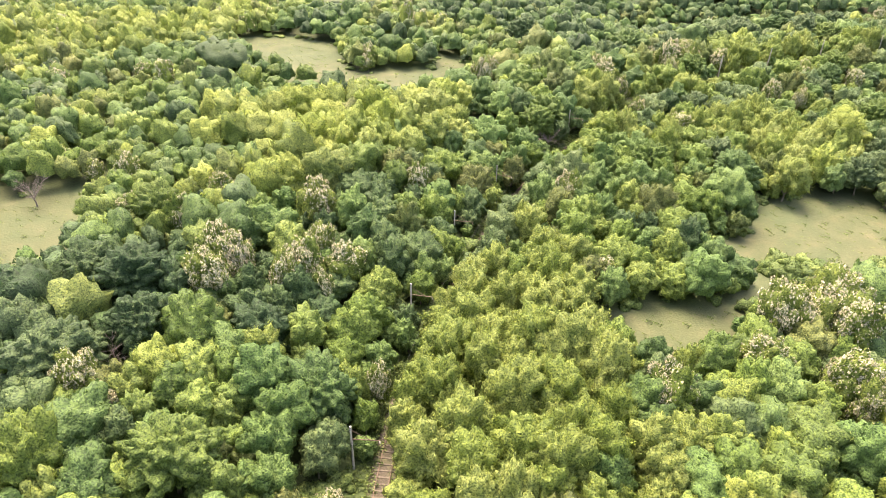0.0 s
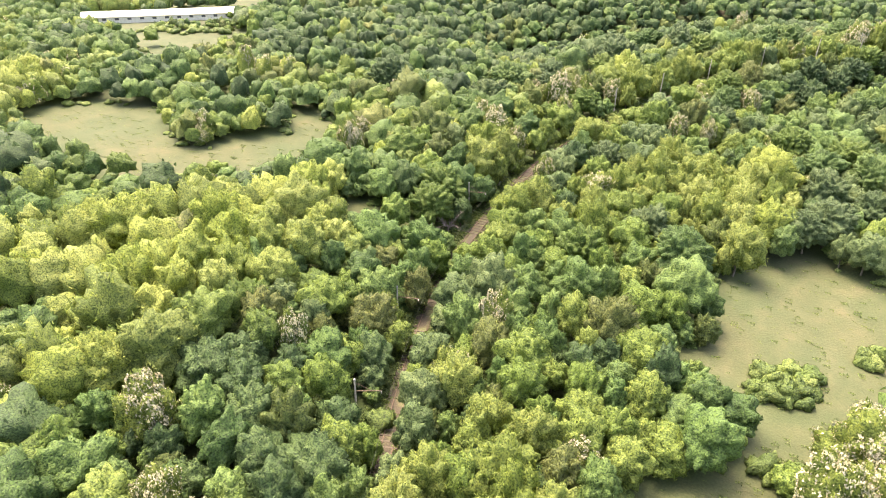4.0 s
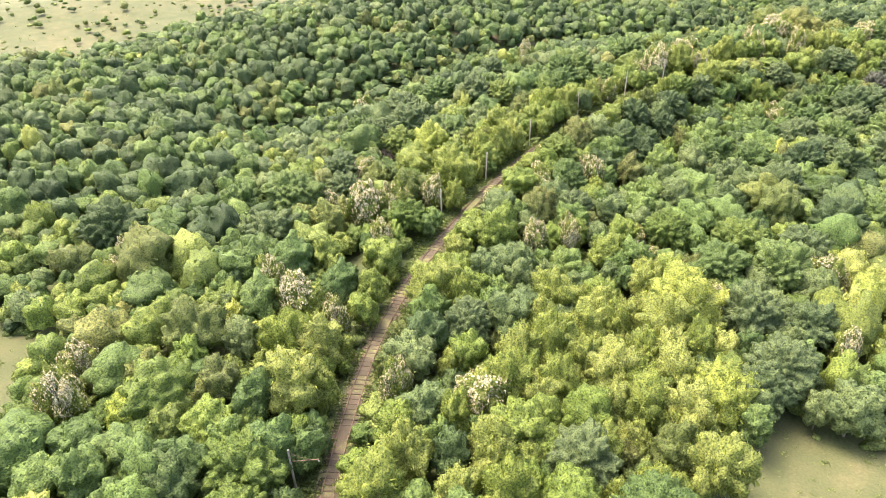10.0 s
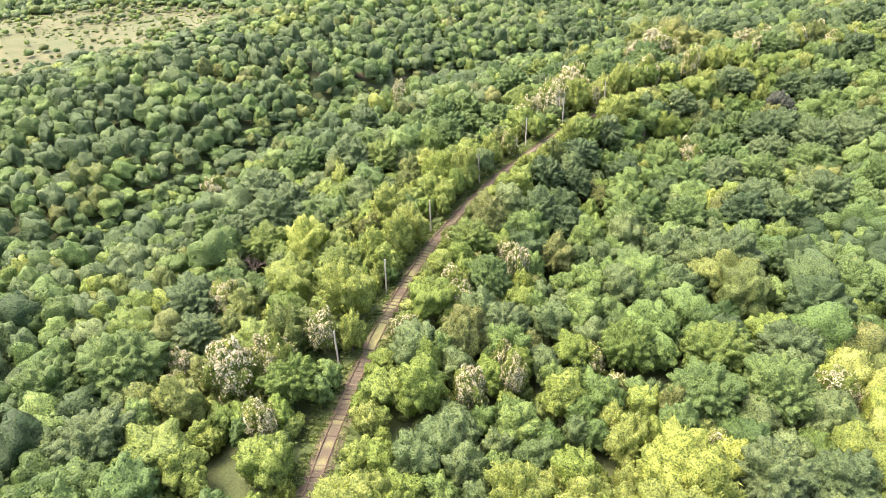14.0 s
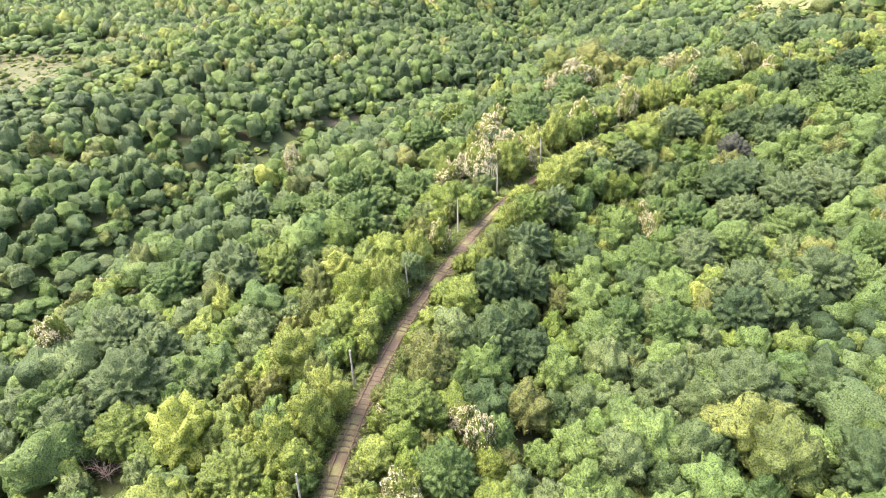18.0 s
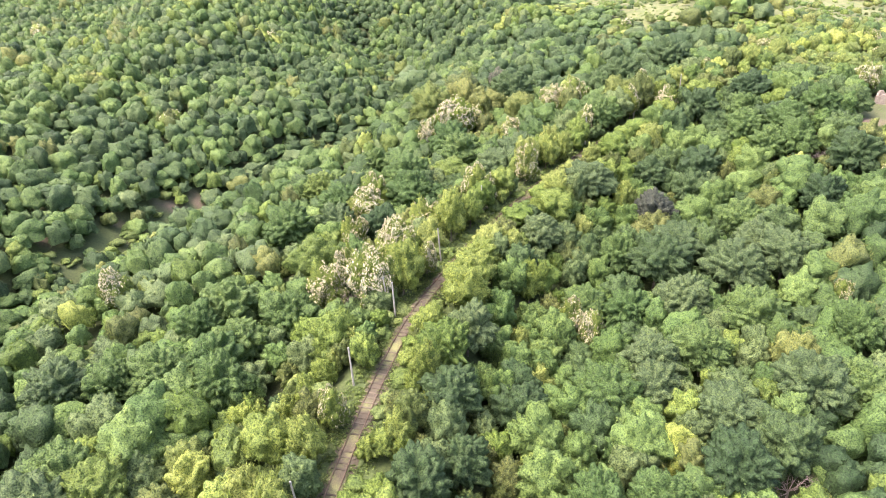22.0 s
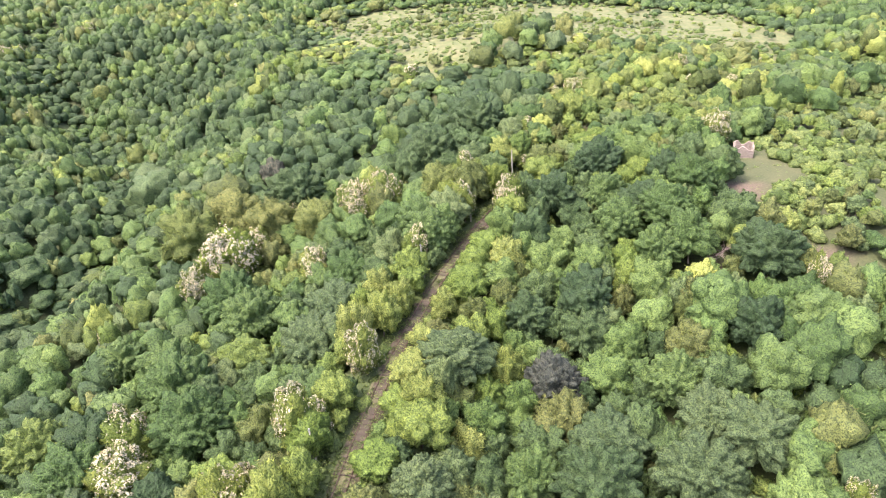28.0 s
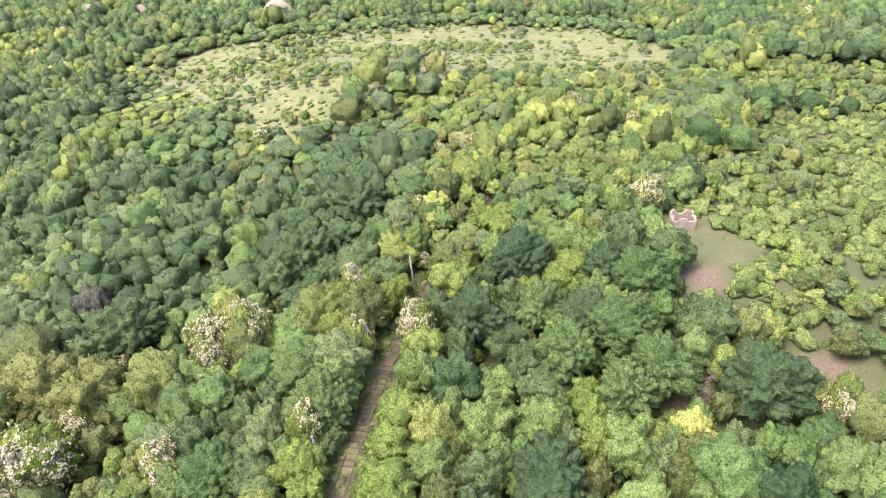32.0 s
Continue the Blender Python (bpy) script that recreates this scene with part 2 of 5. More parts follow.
def meadow_rim(x, y):
    """Metres to the rim of the grassy openings, below zero inside, uneven."""
    x, y = np.atleast_1d(np.asarray(x, float)), np.atleast_1d(np.asarray(y, float))
    best = np.full(x.shape, 1e9)
    for cx, cy, r in SHED_MEADOW:
        best = np.minimum(best, np.hypot(x - cx, y - cy) - r)
    for corners in MEADOWS:
        inner = np.zeros(x.shape, bool)
        for (ax, ay), (bx, by) in zip(corners, corners[1:] + corners[:1]):
            if ay != by:
                inner ^= ((ay > y) != (by > y)) & (x < (bx - ax) * (y - ay) / (by - ay) + ax)
        d = line_distance(x, y, corners + corners[:1])
        best = np.minimum(best, np.where(inner, -d, d))
    return best + 0.7 * wave(x, y, 3.1, 1.0) + 0.4 * wave(x, y, 1.3, 2.0)


# ---- materials ----
def material(name, rough=0.8):
    m = bpy.data.materials.new(name)
    m.use_nodes = True
    b = m.node_tree.nodes["Principled BSDF"]
    b.inputs["Roughness"].default_value = rough
    return m, m.node_tree, b


def noise_node(nt, scale, detail=4.0, coords="Object"):
    tc = nt.nodes.new("ShaderNodeTexCoord")
    n = nt.nodes.new("ShaderNodeTexNoise")
    n.inputs["Scale"].default_value, n.inputs["Detail"].default_value = scale, detail
    nt.links.new(tc.outputs[coords], n.inputs["Vector"])
    return n.outputs["Fac"]


def world_noise(nt, scale, detail=4.0):
    g = nt.nodes.new("ShaderNodeNewGeometry")
    n = nt.nodes.new("ShaderNodeTexNoise")
    n.inputs["Scale"].default_value, n.inputs["Detail"].default_value = scale, detail
    nt.links.new(g.outputs["Position"], n.inputs["Vector"])
    return n.outputs["Fac"]


def world_noise_colour(nt, scale):
    g = nt.nodes.new("ShaderNodeNewGeometry")
    n = nt.nodes.new("ShaderNodeTexNoise")
    n.inputs["Scale"].default_value, n.inputs["Detail"].default_value = scale, 2.0
    nt.links.new(g.outputs["Position"], n.inputs["Vector"])
    return n.outputs["Color"]


def ramp(nt, fac, stops):
    r = nt.nodes.new("ShaderNodeValToRGB")
    while len(r.color_ramp.elements) < len(stops):
        r.color_ramp.elements.new(0.5)
    for e, (p, c) in zip(r.color_ramp.elements, stops):
        e.position, e.color = p, (*c, 1)
    nt.links.new(fac, r.inputs["Fac"])
    return r.outputs["Color"]


def mix(nt, fac, a, b, how="MIX"):
    n = nt.nodes.new("ShaderNodeMix")
    n.data_type, n.blend_type = "RGBA", how
    for socket, v in ((n.inputs[0], fac), (n.inputs[6], a), (n.inputs[7], b)):
        if isinstance(v, (int, float)):
            socket.default_value = v
        elif isinstance(v, tuple):
            socket.default_value = (*v, 1)
        else:
            nt.links.new(v, socket)
    return n.outputs[2]


def bump(nt, b, height, strength=0.4, distance=0.05):
    n = nt.nodes.new("ShaderNodeBump")
    n.inputs["Strength"].default_value, n.inputs["Distance"].default_value = strength, distance
    nt.links.new(height, n.inputs["Height"])
    nt.links.new(n.outputs["Normal"], b.inputs["Normal"])


def attribute(nt, name):
    n = nt.nodes.new("ShaderNodeAttribute")
    n.attribute_name = name
    return n.outputs["Fac"]


def leaf_material(name, dark, light, joined=False, glow=0.28):
    """Leaves: tint by tree, by spray and by a fine mottle; light comes through them."""
    m, nt, b = material(name, 0.6)
    b.inputs["Specular IOR Level"].default_value = 0.25
    if joined:
        tree = attribute(nt, "tint")
    else:
        info = nt.nodes.new("ShaderNodeObjectInfo")
        tree = info.outputs["Random"]
    geo = nt.nodes.new("ShaderNodeNewGeometry")
    base = ramp(nt, tree, [(0.0, dark), (1.0, light)])
    # random leaf tone, its contrast also imitating lit tips and shaded gaps
    spray = ramp(nt, geo.outputs["Random Per Island"], [(0.0, (0.60, 0.66, 0.64)), (0.5, (1.0, 1.0, 1.0)), (1.0, (1.32, 1.27, 1.14))])
    c = mix(nt, 1.0, base, spray, "MULTIPLY")
    leafy = world_noise(nt, 4.6, 6.0)
    c = mix(nt, 1.0, c, ramp(nt, leafy, [(0.38, (0.42, 0.48, 0.45)), (0.5, (1.0, 1.0, 1.0)), (0.62, (1.3, 1.26, 1.16))]), "MULTIPLY")
    mottle = ramp(nt, world_noise(nt, 1.3, 4.0), [(0.35, (0.76, 0.80, 0.79)), (0.5, (1.0, 1.0, 1.0)), (0.65, (1.13, 1.1, 1.03))])
    c = mix(nt, 1.0, c, mottle, "MULTIPLY")
    # rounded clumps of leaves, each with its own tone
    cells = nt.nodes.new("ShaderNodeTexVoronoi")
    cells.inputs["Scale"].default_value = 2.4
    wobble = mix(nt, 0.14, geo.outputs["Position"], world_noise_colour(nt, 1.6), "ADD")
    nt.links.new(wobble, cells.inputs["Vector"])
    c = mix(nt, 1.0, c, ramp(nt, cells.outputs["Color"], [(0.1, (0.84, 0.87, 0.86)), (0.9, (1.16, 1.12, 1.05))]), "MULTIPLY")
    relief = nt.nodes.new("ShaderNodeMath")
    relief.operation = "MULTIPLY_ADD"
    nt.links.new(cells.outputs["Distance"], relief.inputs[0])
    relief.inputs[1].default_value = -0.6
    nt.links.new(leafy, relief.inputs[2])
    bump(nt, b, relief.outputs[0], 0.8, 0.3)
    nt.links.new(c, b.inputs["Base Color"])
    t = nt.nodes.new("ShaderNodeBsdfTranslucent")
    nt.links.new(c, t.inputs["Color"])
    s = nt.nodes.new("ShaderNodeMixShader")
    s.inputs["Fac"].default_value = glow
    nt.links.new(b.outputs["BSDF"], s.inputs[1])
    nt.links.new(t.outputs["BSDF"], s.inputs[2])
    nt.links.new(s.outputs["Shader"], nt.nodes["Material Output"].inputs["Surface"])
    return m


def plain(name, a, c, scale, rough=0.85, relief=0.4, metal=0.0):
    m, nt, b = material(name, rough)
    n = noise_node(nt, scale, 6.0)
    nt.links.new(ramp(nt, n, [(0.3, a), (0.7, c)]), b.inputs["Base Color"])
    b.inputs["Metallic"].default_value = metal
    bump(nt, b, n, relief)
    return m


KINDS = {  # dark tint, light tint, crown shape
    "oak_tree": ((0.040, 0.076, 0.034), (0.070, 0.114, 0.048), "dome"),
    "broadleaf_tree": ((0.066, 0.121, 0.040), (0.108, 0.168, 0.058), "dome"),
    "willow_tree": ((0.076, 0.120, 0.056), (0.104, 0.148, 0.069), "dome"),
    "maple_tree": ((0.092, 0.148, 0.036), (0.140, 0.190, 0.054), "dome"),
    "acacia_tree": ((0.168, 0.226, 0.054), (0.252, 0.298, 0.098), "airy"),
    "hawthorn_tree": ((0.100, 0.138, 0.045), (0.134, 0.154, 0.057), "airy"),
    "flowering_acacia_tree": ((0.125, 0.178, 0.040), (0.180, 0.225, 0.058), "airy"),
    "shrub": ((0.098, 0.148, 0.044), (0.158, 0.205, 0.074), "low"),
    "plum_tree": ((0.060, 0.070, 0.062), (0.075, 0.082, 0.072), "dome"),
}
LEAVES = {k: leaf_material(k + "_leaves", a, c, False, 0.45 if k == "acacia_tree" else 0.36) for k, (a, c, _) in KINDS.items()}
LEAVES_JOINED = {k: leaf_material(k + "_wood_leaves", a, c, True, 0.4 if k == "acacia_tree" else 0.28) for k, (a, c, _) in KINDS.items()}
BLOSSOM = leaf_material("cream_blossom", (0.40, 0.37, 0.285), (0.52, 0.485, 0.385), False, 0.2)
BLOSSOM_JOINED = leaf_material("cream_wood_blossom", (0.40, 0.37, 0.285), (0.52, 0.485, 0.385), True, 0.2)
BARK = plain("bark", (0.09, 0.07, 0.055), (0.20, 0.17, 0.14), 6, 0.9, 0.8)
BARE = plain("bare_twigs", (0.14, 0.110, 0.10), (0.24, 0.20, 0.185), 5, 0.9, 0.5)
RUST = plain("rusty_rail", (0.07, 0.042, 0.031), (0.17, 0.115, 0.087), 9, 0.6, 0.3, 0.4)
CONCRETE = plain("weathered_concrete", (0.24, 0.225, 0.20), (0.38, 0.36, 0.32), 3, 0.9, 0.3)
STEEL = plain("galvanised_steel", (0.20, 0.20, 0.19), (0.36, 0.36, 0.34), 4, 0.55, 0.2, 0.6)


def sleeper_material():
    m, nt, b = material("worn_sleeper", 0.9)
    info = nt.nodes.new("ShaderNodeObjectInfo")
    tone = ramp(nt, info.outputs["Random"], [(0.0, (0.046, 0.036, 0.027)), (0.55, (0.062, 0.050, 0.038)), (0.85, (0.080, 0.067, 0.052)), (1.0, (0.13, 0.112, 0.088))])
    n = noise_node(nt, 7, 6)
    nt.links.new(mix(nt, 1.0, tone, ramp(nt, n, [(0.25, (0.6, 0.6, 0.6)), (0.75, (1.2, 1.15, 1.1))]), "MULTIPLY"), b.inputs["Base Color"])
    bump(nt, b, n, 0.5)
    return m


def ballast_material():
    m, nt, b = material("earthy_ballast", 0.95)
    stones = world_noise(nt, 6.0, 6)
    patch = world_noise(nt, 0.35, 3)
    earth = ramp(nt, stones, [(0.3, (0.036, 0.028, 0.020)), (0.55, (0.062, 0.050, 0.036)), (0.8, (0.100, 0.083, 0.060))])
    weeds = ramp(nt, stones, [(0.3, (0.09, 0.11, 0.04)), (0.7, (0.21, 0.21, 0.09))])
    nt.links.new(mix(nt, ramp(nt, patch, [(0.47, (0, 0, 0)), (0.66, (0.75, 0.75, 0.75))]), earth, weeds), b.inputs["Base Color"])
    bump(nt, b, stones, 0.8, 0.08)
    return m


def ground_material():
    m, nt, b = material("ground", 0.95)
    fine, mid, big = world_noise(nt, 3.0, 6), world_noise(nt, 0.25, 5), world_noise(nt, 0.045, 3)
    litter = ramp(nt, fine, [(0.3, (0.020, 0.026, 0.011)), (0.7, (0.046, 0.060, 0.020))])
    grass = ramp(nt, mid, [(0.3, (0.047, 0.060, 0.025)), (0.55, (0.064, 0.072, 0.034)), (0.75, (0.088, 0.087, 0.047))])
    grass = mix(nt, 1.0, grass, ramp(nt, fine, [(0.25, (0.72, 0.76, 0.7)), (0.75, (1.18, 1.14, 1.1))]), "MULTIPLY")
    grass = mix(nt, 1.0, grass, ramp(nt, big, [(0.35, (0.85, 0.95, 0.85)), (0.65, (1.1, 1.03, 1.0))]), "MULTIPLY")
    hay = ramp(nt, mid, [(0.3, (0.076, 0.096, 0.034)), (0.5, (0.106, 0.115, 0.048)), (0.7, (0.140, 0.135, 0.070))])
    hay = mix(nt, 1.0, hay, ramp(nt, world_noise(nt, 0.9, 5), [(0.3, (0.72, 0.80, 0.72)), (0.7, (1.15, 1.12, 1.06))]), "MULTIPLY")
    grass = mix(nt, attribute(nt, "dry"), grass, hay)
    verge = ramp(nt, fine, [(0.3, (0.030, 0.048, 0.014)), (0.7, (0.070, 0.098, 0.030))])
    soil = ramp(nt, fine, [(0.3, (0.058, 0.042, 0.032)), (0.7, (0.125, 0.094, 0.073))])
    c = mix(nt, attribute(nt, "verge"), litter, verge)
    c = mix(nt, attribute(nt, "meadow"), c, grass)
    c = mix(nt, attribute(nt, "soil"), c, soil)
    nt.links.new(c, b.inputs["Base Color"])
    bump(nt, b, fine, 0.6, 0.12)
    return m


# ---- building helpers ----
def mesh_from(name, verts, faces, mat=None, tint=None, smooth_faces=False, soft=None):
    """A mesh from arrays: verts (n, 3), faces (m, 3) or (m, 4)."""
    verts, faces = np.asarray(verts, np.float32), np.asarray(faces, np.int32)
    me = bpy.data.meshes.new(name)
    me.vertices.add(len(verts))
    me.vertices.foreach_set("co", verts.ravel())
    k = faces.shape[1]
    me.loops.add(faces.size)
    me.loops.foreach_set("vertex_index", faces.ravel())
    me.polygons.add(len(faces))
    me.polygons.foreach_set("loop_start", np.arange(0, faces.size, k, dtype=np.int32))
    me.update(calc_edges=True)
    if not smooth_faces:
        me.polygons.foreach_set("use_smooth", np.zeros(len(faces), bool))
    if tint is not None:
        me.attributes.new("tint", "FLOAT", "POINT").data.foreach_set("value", np.asarray(tint, np.float32))
    if mat:
        me.materials.append(mat)
    if soft is not None:
        me.polygons.foreach_set("use_smooth", np.asarray(soft, bool))
    return me


def part(name, data, material_, parent, label="", m=None):
    """Links a bmesh or a mesh as one object under a thing or part."""
    if isinstance(data, bmesh.types.BMesh):
        me = bpy.data.meshes.new(name)
        data.to_mesh(me)
        data.free()
        data = me
    if material_ and not data.materials:
        data.materials.append(material_)
    ob = new(name, data)
    ob.parent = parent
    if m is not None:
        ob.matrix_basis = m
    return tagged(ob, label)


def box(bm, x0, y0, z0, x1, y1, z1, bevel=0.0):
    made = bmesh.ops.create_cube(bm, size=1, matrix=Matrix.Translation(((x0 + x1) / 2, (y0 + y1) / 2, (z0 + z1) / 2)) @ Matrix.Diagonal((x1 - x0, y1 - y0, z1 - z0, 1)))
    if bevel:
        edges = list({e for v in made["verts"] for e in v.link_edges})
        bmesh.ops.bevel(bm, geom=edges, offset=bevel, segments=1, affect="EDGES")


def tube(bm, a, b, r0, r1, sides=8):
    a, b = Vector(a), Vector(b)
    m = Matrix.Translation((a + b) / 2) @ (b - a).to_track_quat("Z", "Y").to_matrix().to_4x4()
    bmesh.ops.create_cone(bm, cap_ends=True, segments=sides, radius1=r0, radius2=r1, depth=(b - a).length, matrix=m)


# ---- crowns ----
def ball(n, rng):
    v = rng.normal(size=(n, 3))
    return v / np.linalg.norm(v, axis=1)[:, None]


def globe(subdivisions):
    bm = bmesh.new()
    bmesh.ops.create_icosphere(bm, subdivisions=subdivisions, radius=1)
    v = np.array([q.co[:] for q in bm.verts])
    f = np.array([[q.index for q in g.verts] for g in bm.faces])
    bm.free()
    return v, f


GLOBES = {k: globe(k) for k in (2, 3, 4, 5)}


def crown(shape, seed, boughs, puffs, cards, size, fine, under=-0.6):
    """A crown of radius about 1 on its axis: boughs that swell out of a round heart, each broken into leafy puffs, with leaf sprays
    standing off them. Returns verts, faces, how many faces are sprays, and the outline as a function of direction."""
    rng = np.random.default_rng(seed)
    tall = {"dome": 0.80, "airy": 0.98, "low": 0.52}[shape]
    base = {"dome": 0.90, "airy": 0.98, "low": 0.26}[shape]

    def spread(n, low):
        pool = ball(900, rng)
        pool = pool[pool[:, 2] > low]
        gap, pick = np.full(len(pool), 9.0), [0]
        while len(pick) < n:
            gap = np.minimum(gap, np.linalg.norm(pool - pool[pick[-1]], axis=1))
            pick.append(int(np.argmax(gap * rng.uniform(0.75, 1.0, len(gap)))))
        return pool[pick]

    limbs = spread(boughs, -0.3)
    reach = rng.uniform(0.52, 0.80, boughs)
    thick = 1.45 / math.sqrt(boughs) * rng.uniform(0.8, 1.15, boughs)
    dirs = spread(puffs, under - 0.05)
    wide = 1.6 / math.sqrt(puffs) * rng.uniform(0.75, 1.25, puffs)
    lift = rng.uniform(0.5, 1.2, puffs) * {"dome": 0.27, "airy": 0.36, "low": 0.30}[shape]

    def radius(u):
        r = np.full(len(u), 0.66)
        for d, c, k in zip(limbs, reach, thick):
            along = c * (u @ d)
            inner = k * k - c * c + along ** 2
            r = np.where(inner > 0, np.maximum(r, along + np.sqrt(np.maximum(inner, 0))), r)
        swell = np.zeros(len(u))
        for d, w, h in zip(dirs, wide, lift):
            a2 = ((u - d) ** 2).sum(1) / (w * w)
            swell = np.maximum(swell, h * np.sqrt(np.clip(1 - a2, 0, 1)))
        return r * (0.86 + swell)

    def surface(u, out=0.0):
        return u * (radius(u) + out)[:, None] * np.array((1, 1, tall)) + np.array((0, 0, base))

    gv, gf = GLOBES[fine]
    gf = gf[gv[gf][:, :, 2].max(1) > under]
    used = np.unique(gf)
    renum = np.full(len(gv), -1)
    renum[used] = np.arange(len(used))
    body = surface(gv[used], rng.normal(size=len(used)) * {5: 0.012, 4: 0.022}.get(fine, 0.045))
    body[:, 2] = np.maximum(body[:, 2], 0.05)
    body_faces = renum[gf]
    # sprays lie along the leafy surface, tilted this way and that
    u = ball(3 * cards, rng)
    u = u[u[:, 2] > under][:cards]
    n = len(u)
    q = surface(u, size * rng.uniform(-0.2, 1.5 if shape == "airy" else 0.7, n))
    e = ball(n, rng)
    t1, t2 = u + 0.06 * np.cross(u, e), u + 0.06 * np.cross(u, np.cross(u, e))
    nrm = np.cross(surface(t1 / np.linalg.norm(t1, axis=1)[:, None]) - q, surface(t2 / np.linalg.norm(t2, axis=1)[:, None]) - q)
    nrm *= np.sign((nrm * u).sum(1))[:, None]
    nrm /= np.linalg.norm(nrm, axis=1)[:, None] + 1e-9
    nrm = 0.6 * nrm + 0.4 * u + 0.62 * rng.normal(size=(n, 3))
    nrm /= np.linalg.norm(nrm, axis=1)[:, None]
    t = np.cross(nrm, ball(n, rng))
    long, broad = 1.0, 0.75
    if shape == "airy":
        t = u + 0.9 * rng.normal(size=(n, 3))
        long, broad = 1.5, 0.5
    t /= np.linalg.norm(t, axis=1)[:, None] + 1e-6
    b = np.cross(nrm, t)
    b /= np.linalg.norm(b, axis=1)[:, None] + 1e-6
    s = size * rng.uniform(0.5, 1.3, (n, 1))
    v = np.stack([q + long * t * s, q - 0.5 * long * t * s + broad * b * s, q - 0.5 * long * t * s - broad * b * s], 1).reshape(-1, 3)
    f = np.arange(3 * n).reshape(-1, 3)
    return np.concatenate([v, body]), np.concatenate([f, body_faces + 3 * n]), n, surface


def blossom(surface, seed, patches, cards, size):
    """Flower clusters in patches over the upper crown."""
    rng = np.random.default_rng(seed)
    heart = ball(patches, rng) * np.array((1, 1, 0.8)) + np.array((0, 0, 0.45))
    u = heart[rng.integers(patches, size=cards)] + rng.normal(size=(cards, 3)) * 0.30
    u /= np.linalg.norm(u, axis=1)[:, None]
    q = surface(u, rng.uniform(0.0, 0.07, cards))
    t = np.cross(u, ball(cards, rng)) + 0.35 * rng.normal(size=(cards, 3))
    t /= np.linalg.norm(t, axis=1)[:, None]
    b = np.cross(u + 0.5 * rng.normal(size=(cards, 3)), t)
    b /= np.linalg.norm(b, axis=1)[:, None]
    s = size * rng.uniform(0.5, 1.3, (cards, 1))
    v = np.stack([q + t * s, q - 0.5 * t * s + 0.8 * b * s, q - 0.5 * t * s - 0.8 * b * s], 1).reshape(-1, 3)
    return v, np.arange(len(v)).reshape(-1, 3)


def trunk_mesh(shape, seed):
    rng = random.Random(seed)
    bm = bmesh.new()
    top = 0.75 if shape != "low" else 0.3
    lean = Vector((rng.uniform(-0.06, 0.06), rng.uniform(-0.06, 0.06), 0))
    tube(bm, (0, 0, -0.12), lean * 0.5 + Vector((0, 0, top * 0.5)), 0.055, 0.04, 7)
    tube(bm, lean * 0.5 + Vector((0, 0, top * 0.48)), lean + Vector((0, 0, top)), 0.04, 0.02, 6)
    for k in range(4):
        a = 1.57 * k + rng.uniform(-0.5, 0.5)
        z = top * rng.uniform(0.4, 0.7)
        tube(bm, lean * 0.6 + Vector((0, 0, z)), (0.5 * math.cos(a), 0.5 * math.sin(a), z + 0.35 * top + 0.1), 0.025, 0.008, 5)
    me = bpy.data.meshes.new("trunk")
    bm.to_mesh(me)
    bm.free()
    return me


# ---- ground ----
def build_ground():
    xs = np.concatenate([[-2600, -1500, -900, -600, -400, -250, -150], np.arange(-90, 800, 3.0), [830, 880, 960, 1100, 1400, 2000, 3000]])
    ys = np.concatenate([[-2800, -1600, -1000, -700, -500, -420, -370], np.arange(-330, 480, 3.0), [500, 540, 600, 700, 900, 1400, 2800]])
    gx, gy = np.meshgrid(xs, ys)
    x, y = gx.ravel(), gy.ravel()
    d, _, _ = to_track(x, y)
    z = ground_z(x, y)
    nx, ny = len(xs), len(ys)
    i = (np.arange(ny - 1)[:, None] * nx + np.arange(nx - 1)[None, :]).ravel()
    faces = np.stack([i, i + 1, i + nx + 1, i + nx], 1)
    me = mesh_from("ground", np.stack([x, y, z], 1), faces, ground_material(), smooth_faces=True)
    me.polygons.foreach_set("use_smooth", np.ones(len(faces), bool))
    meadow = np.clip(0.7 - meadow_rim(x, y) / 2.5, 0, 1)
    meadow = np.maximum(meadow, 0.5 * np.clip(inside(x, y, SCRUB) * 3 + 0.3, 0, 1))
    meadow = np.maximum(meadow, within(x, y, GRASS_HILL) | within(x, y, PASTURE))
    about = line_distance(x, y, GRASS_HILL + GRASS_HILL[:1])
    meadow = np.maximum(meadow, np.clip(1.5 - about / 10, 0, 0.9))
    dry = np.maximum(within(x, y, GRASS_HILL), np.clip(1.5 - about / 10, 0, 0.8))
    verge = np.clip((9 - d) / 4, 0, 1)
    verge = np.maximum(verge, np.clip(0.35 + 0.5 * wave(x, y, 14, 5.0), 0, 0.7))
    soil = np.clip(inside(x, y, SOIL) * 3 + 0.3, 0, 1)
    for name, v in (("meadow", meadow), ("verge", verge), ("soil", soil), ("dry", dry)):
        me.attributes.new(name, "FLOAT", "POINT").data.foreach_set("value", v.astype(np.float32))
    ob = new("ground", me)
    tagged(ob, "hilly ground with woodland litter and pale green meadow clearings", "ground", kind="structure")


build_ground()


# ---- woods: where each tree stands ----
def region(x, y):
    lo = np.interp(y, [-300, -100, -40, 0, 30, 60, 150, 310, 370], [300, 262, 235, 60, 15, -40, -45, -20, 120])
    hi = np.interp(y, [-300, -190, -70, 150, 310, 390], [370, 540, 705, 680, 570, 420])
    return (x > lo) & (x < hi) & (y < 390) & (y > -300)


GROVES = []   # trees that stand out: x, y, radius, kind


def grove(kind, spots):
    GROVES.extend((x, y, r, kind) for x, y, r in spots)


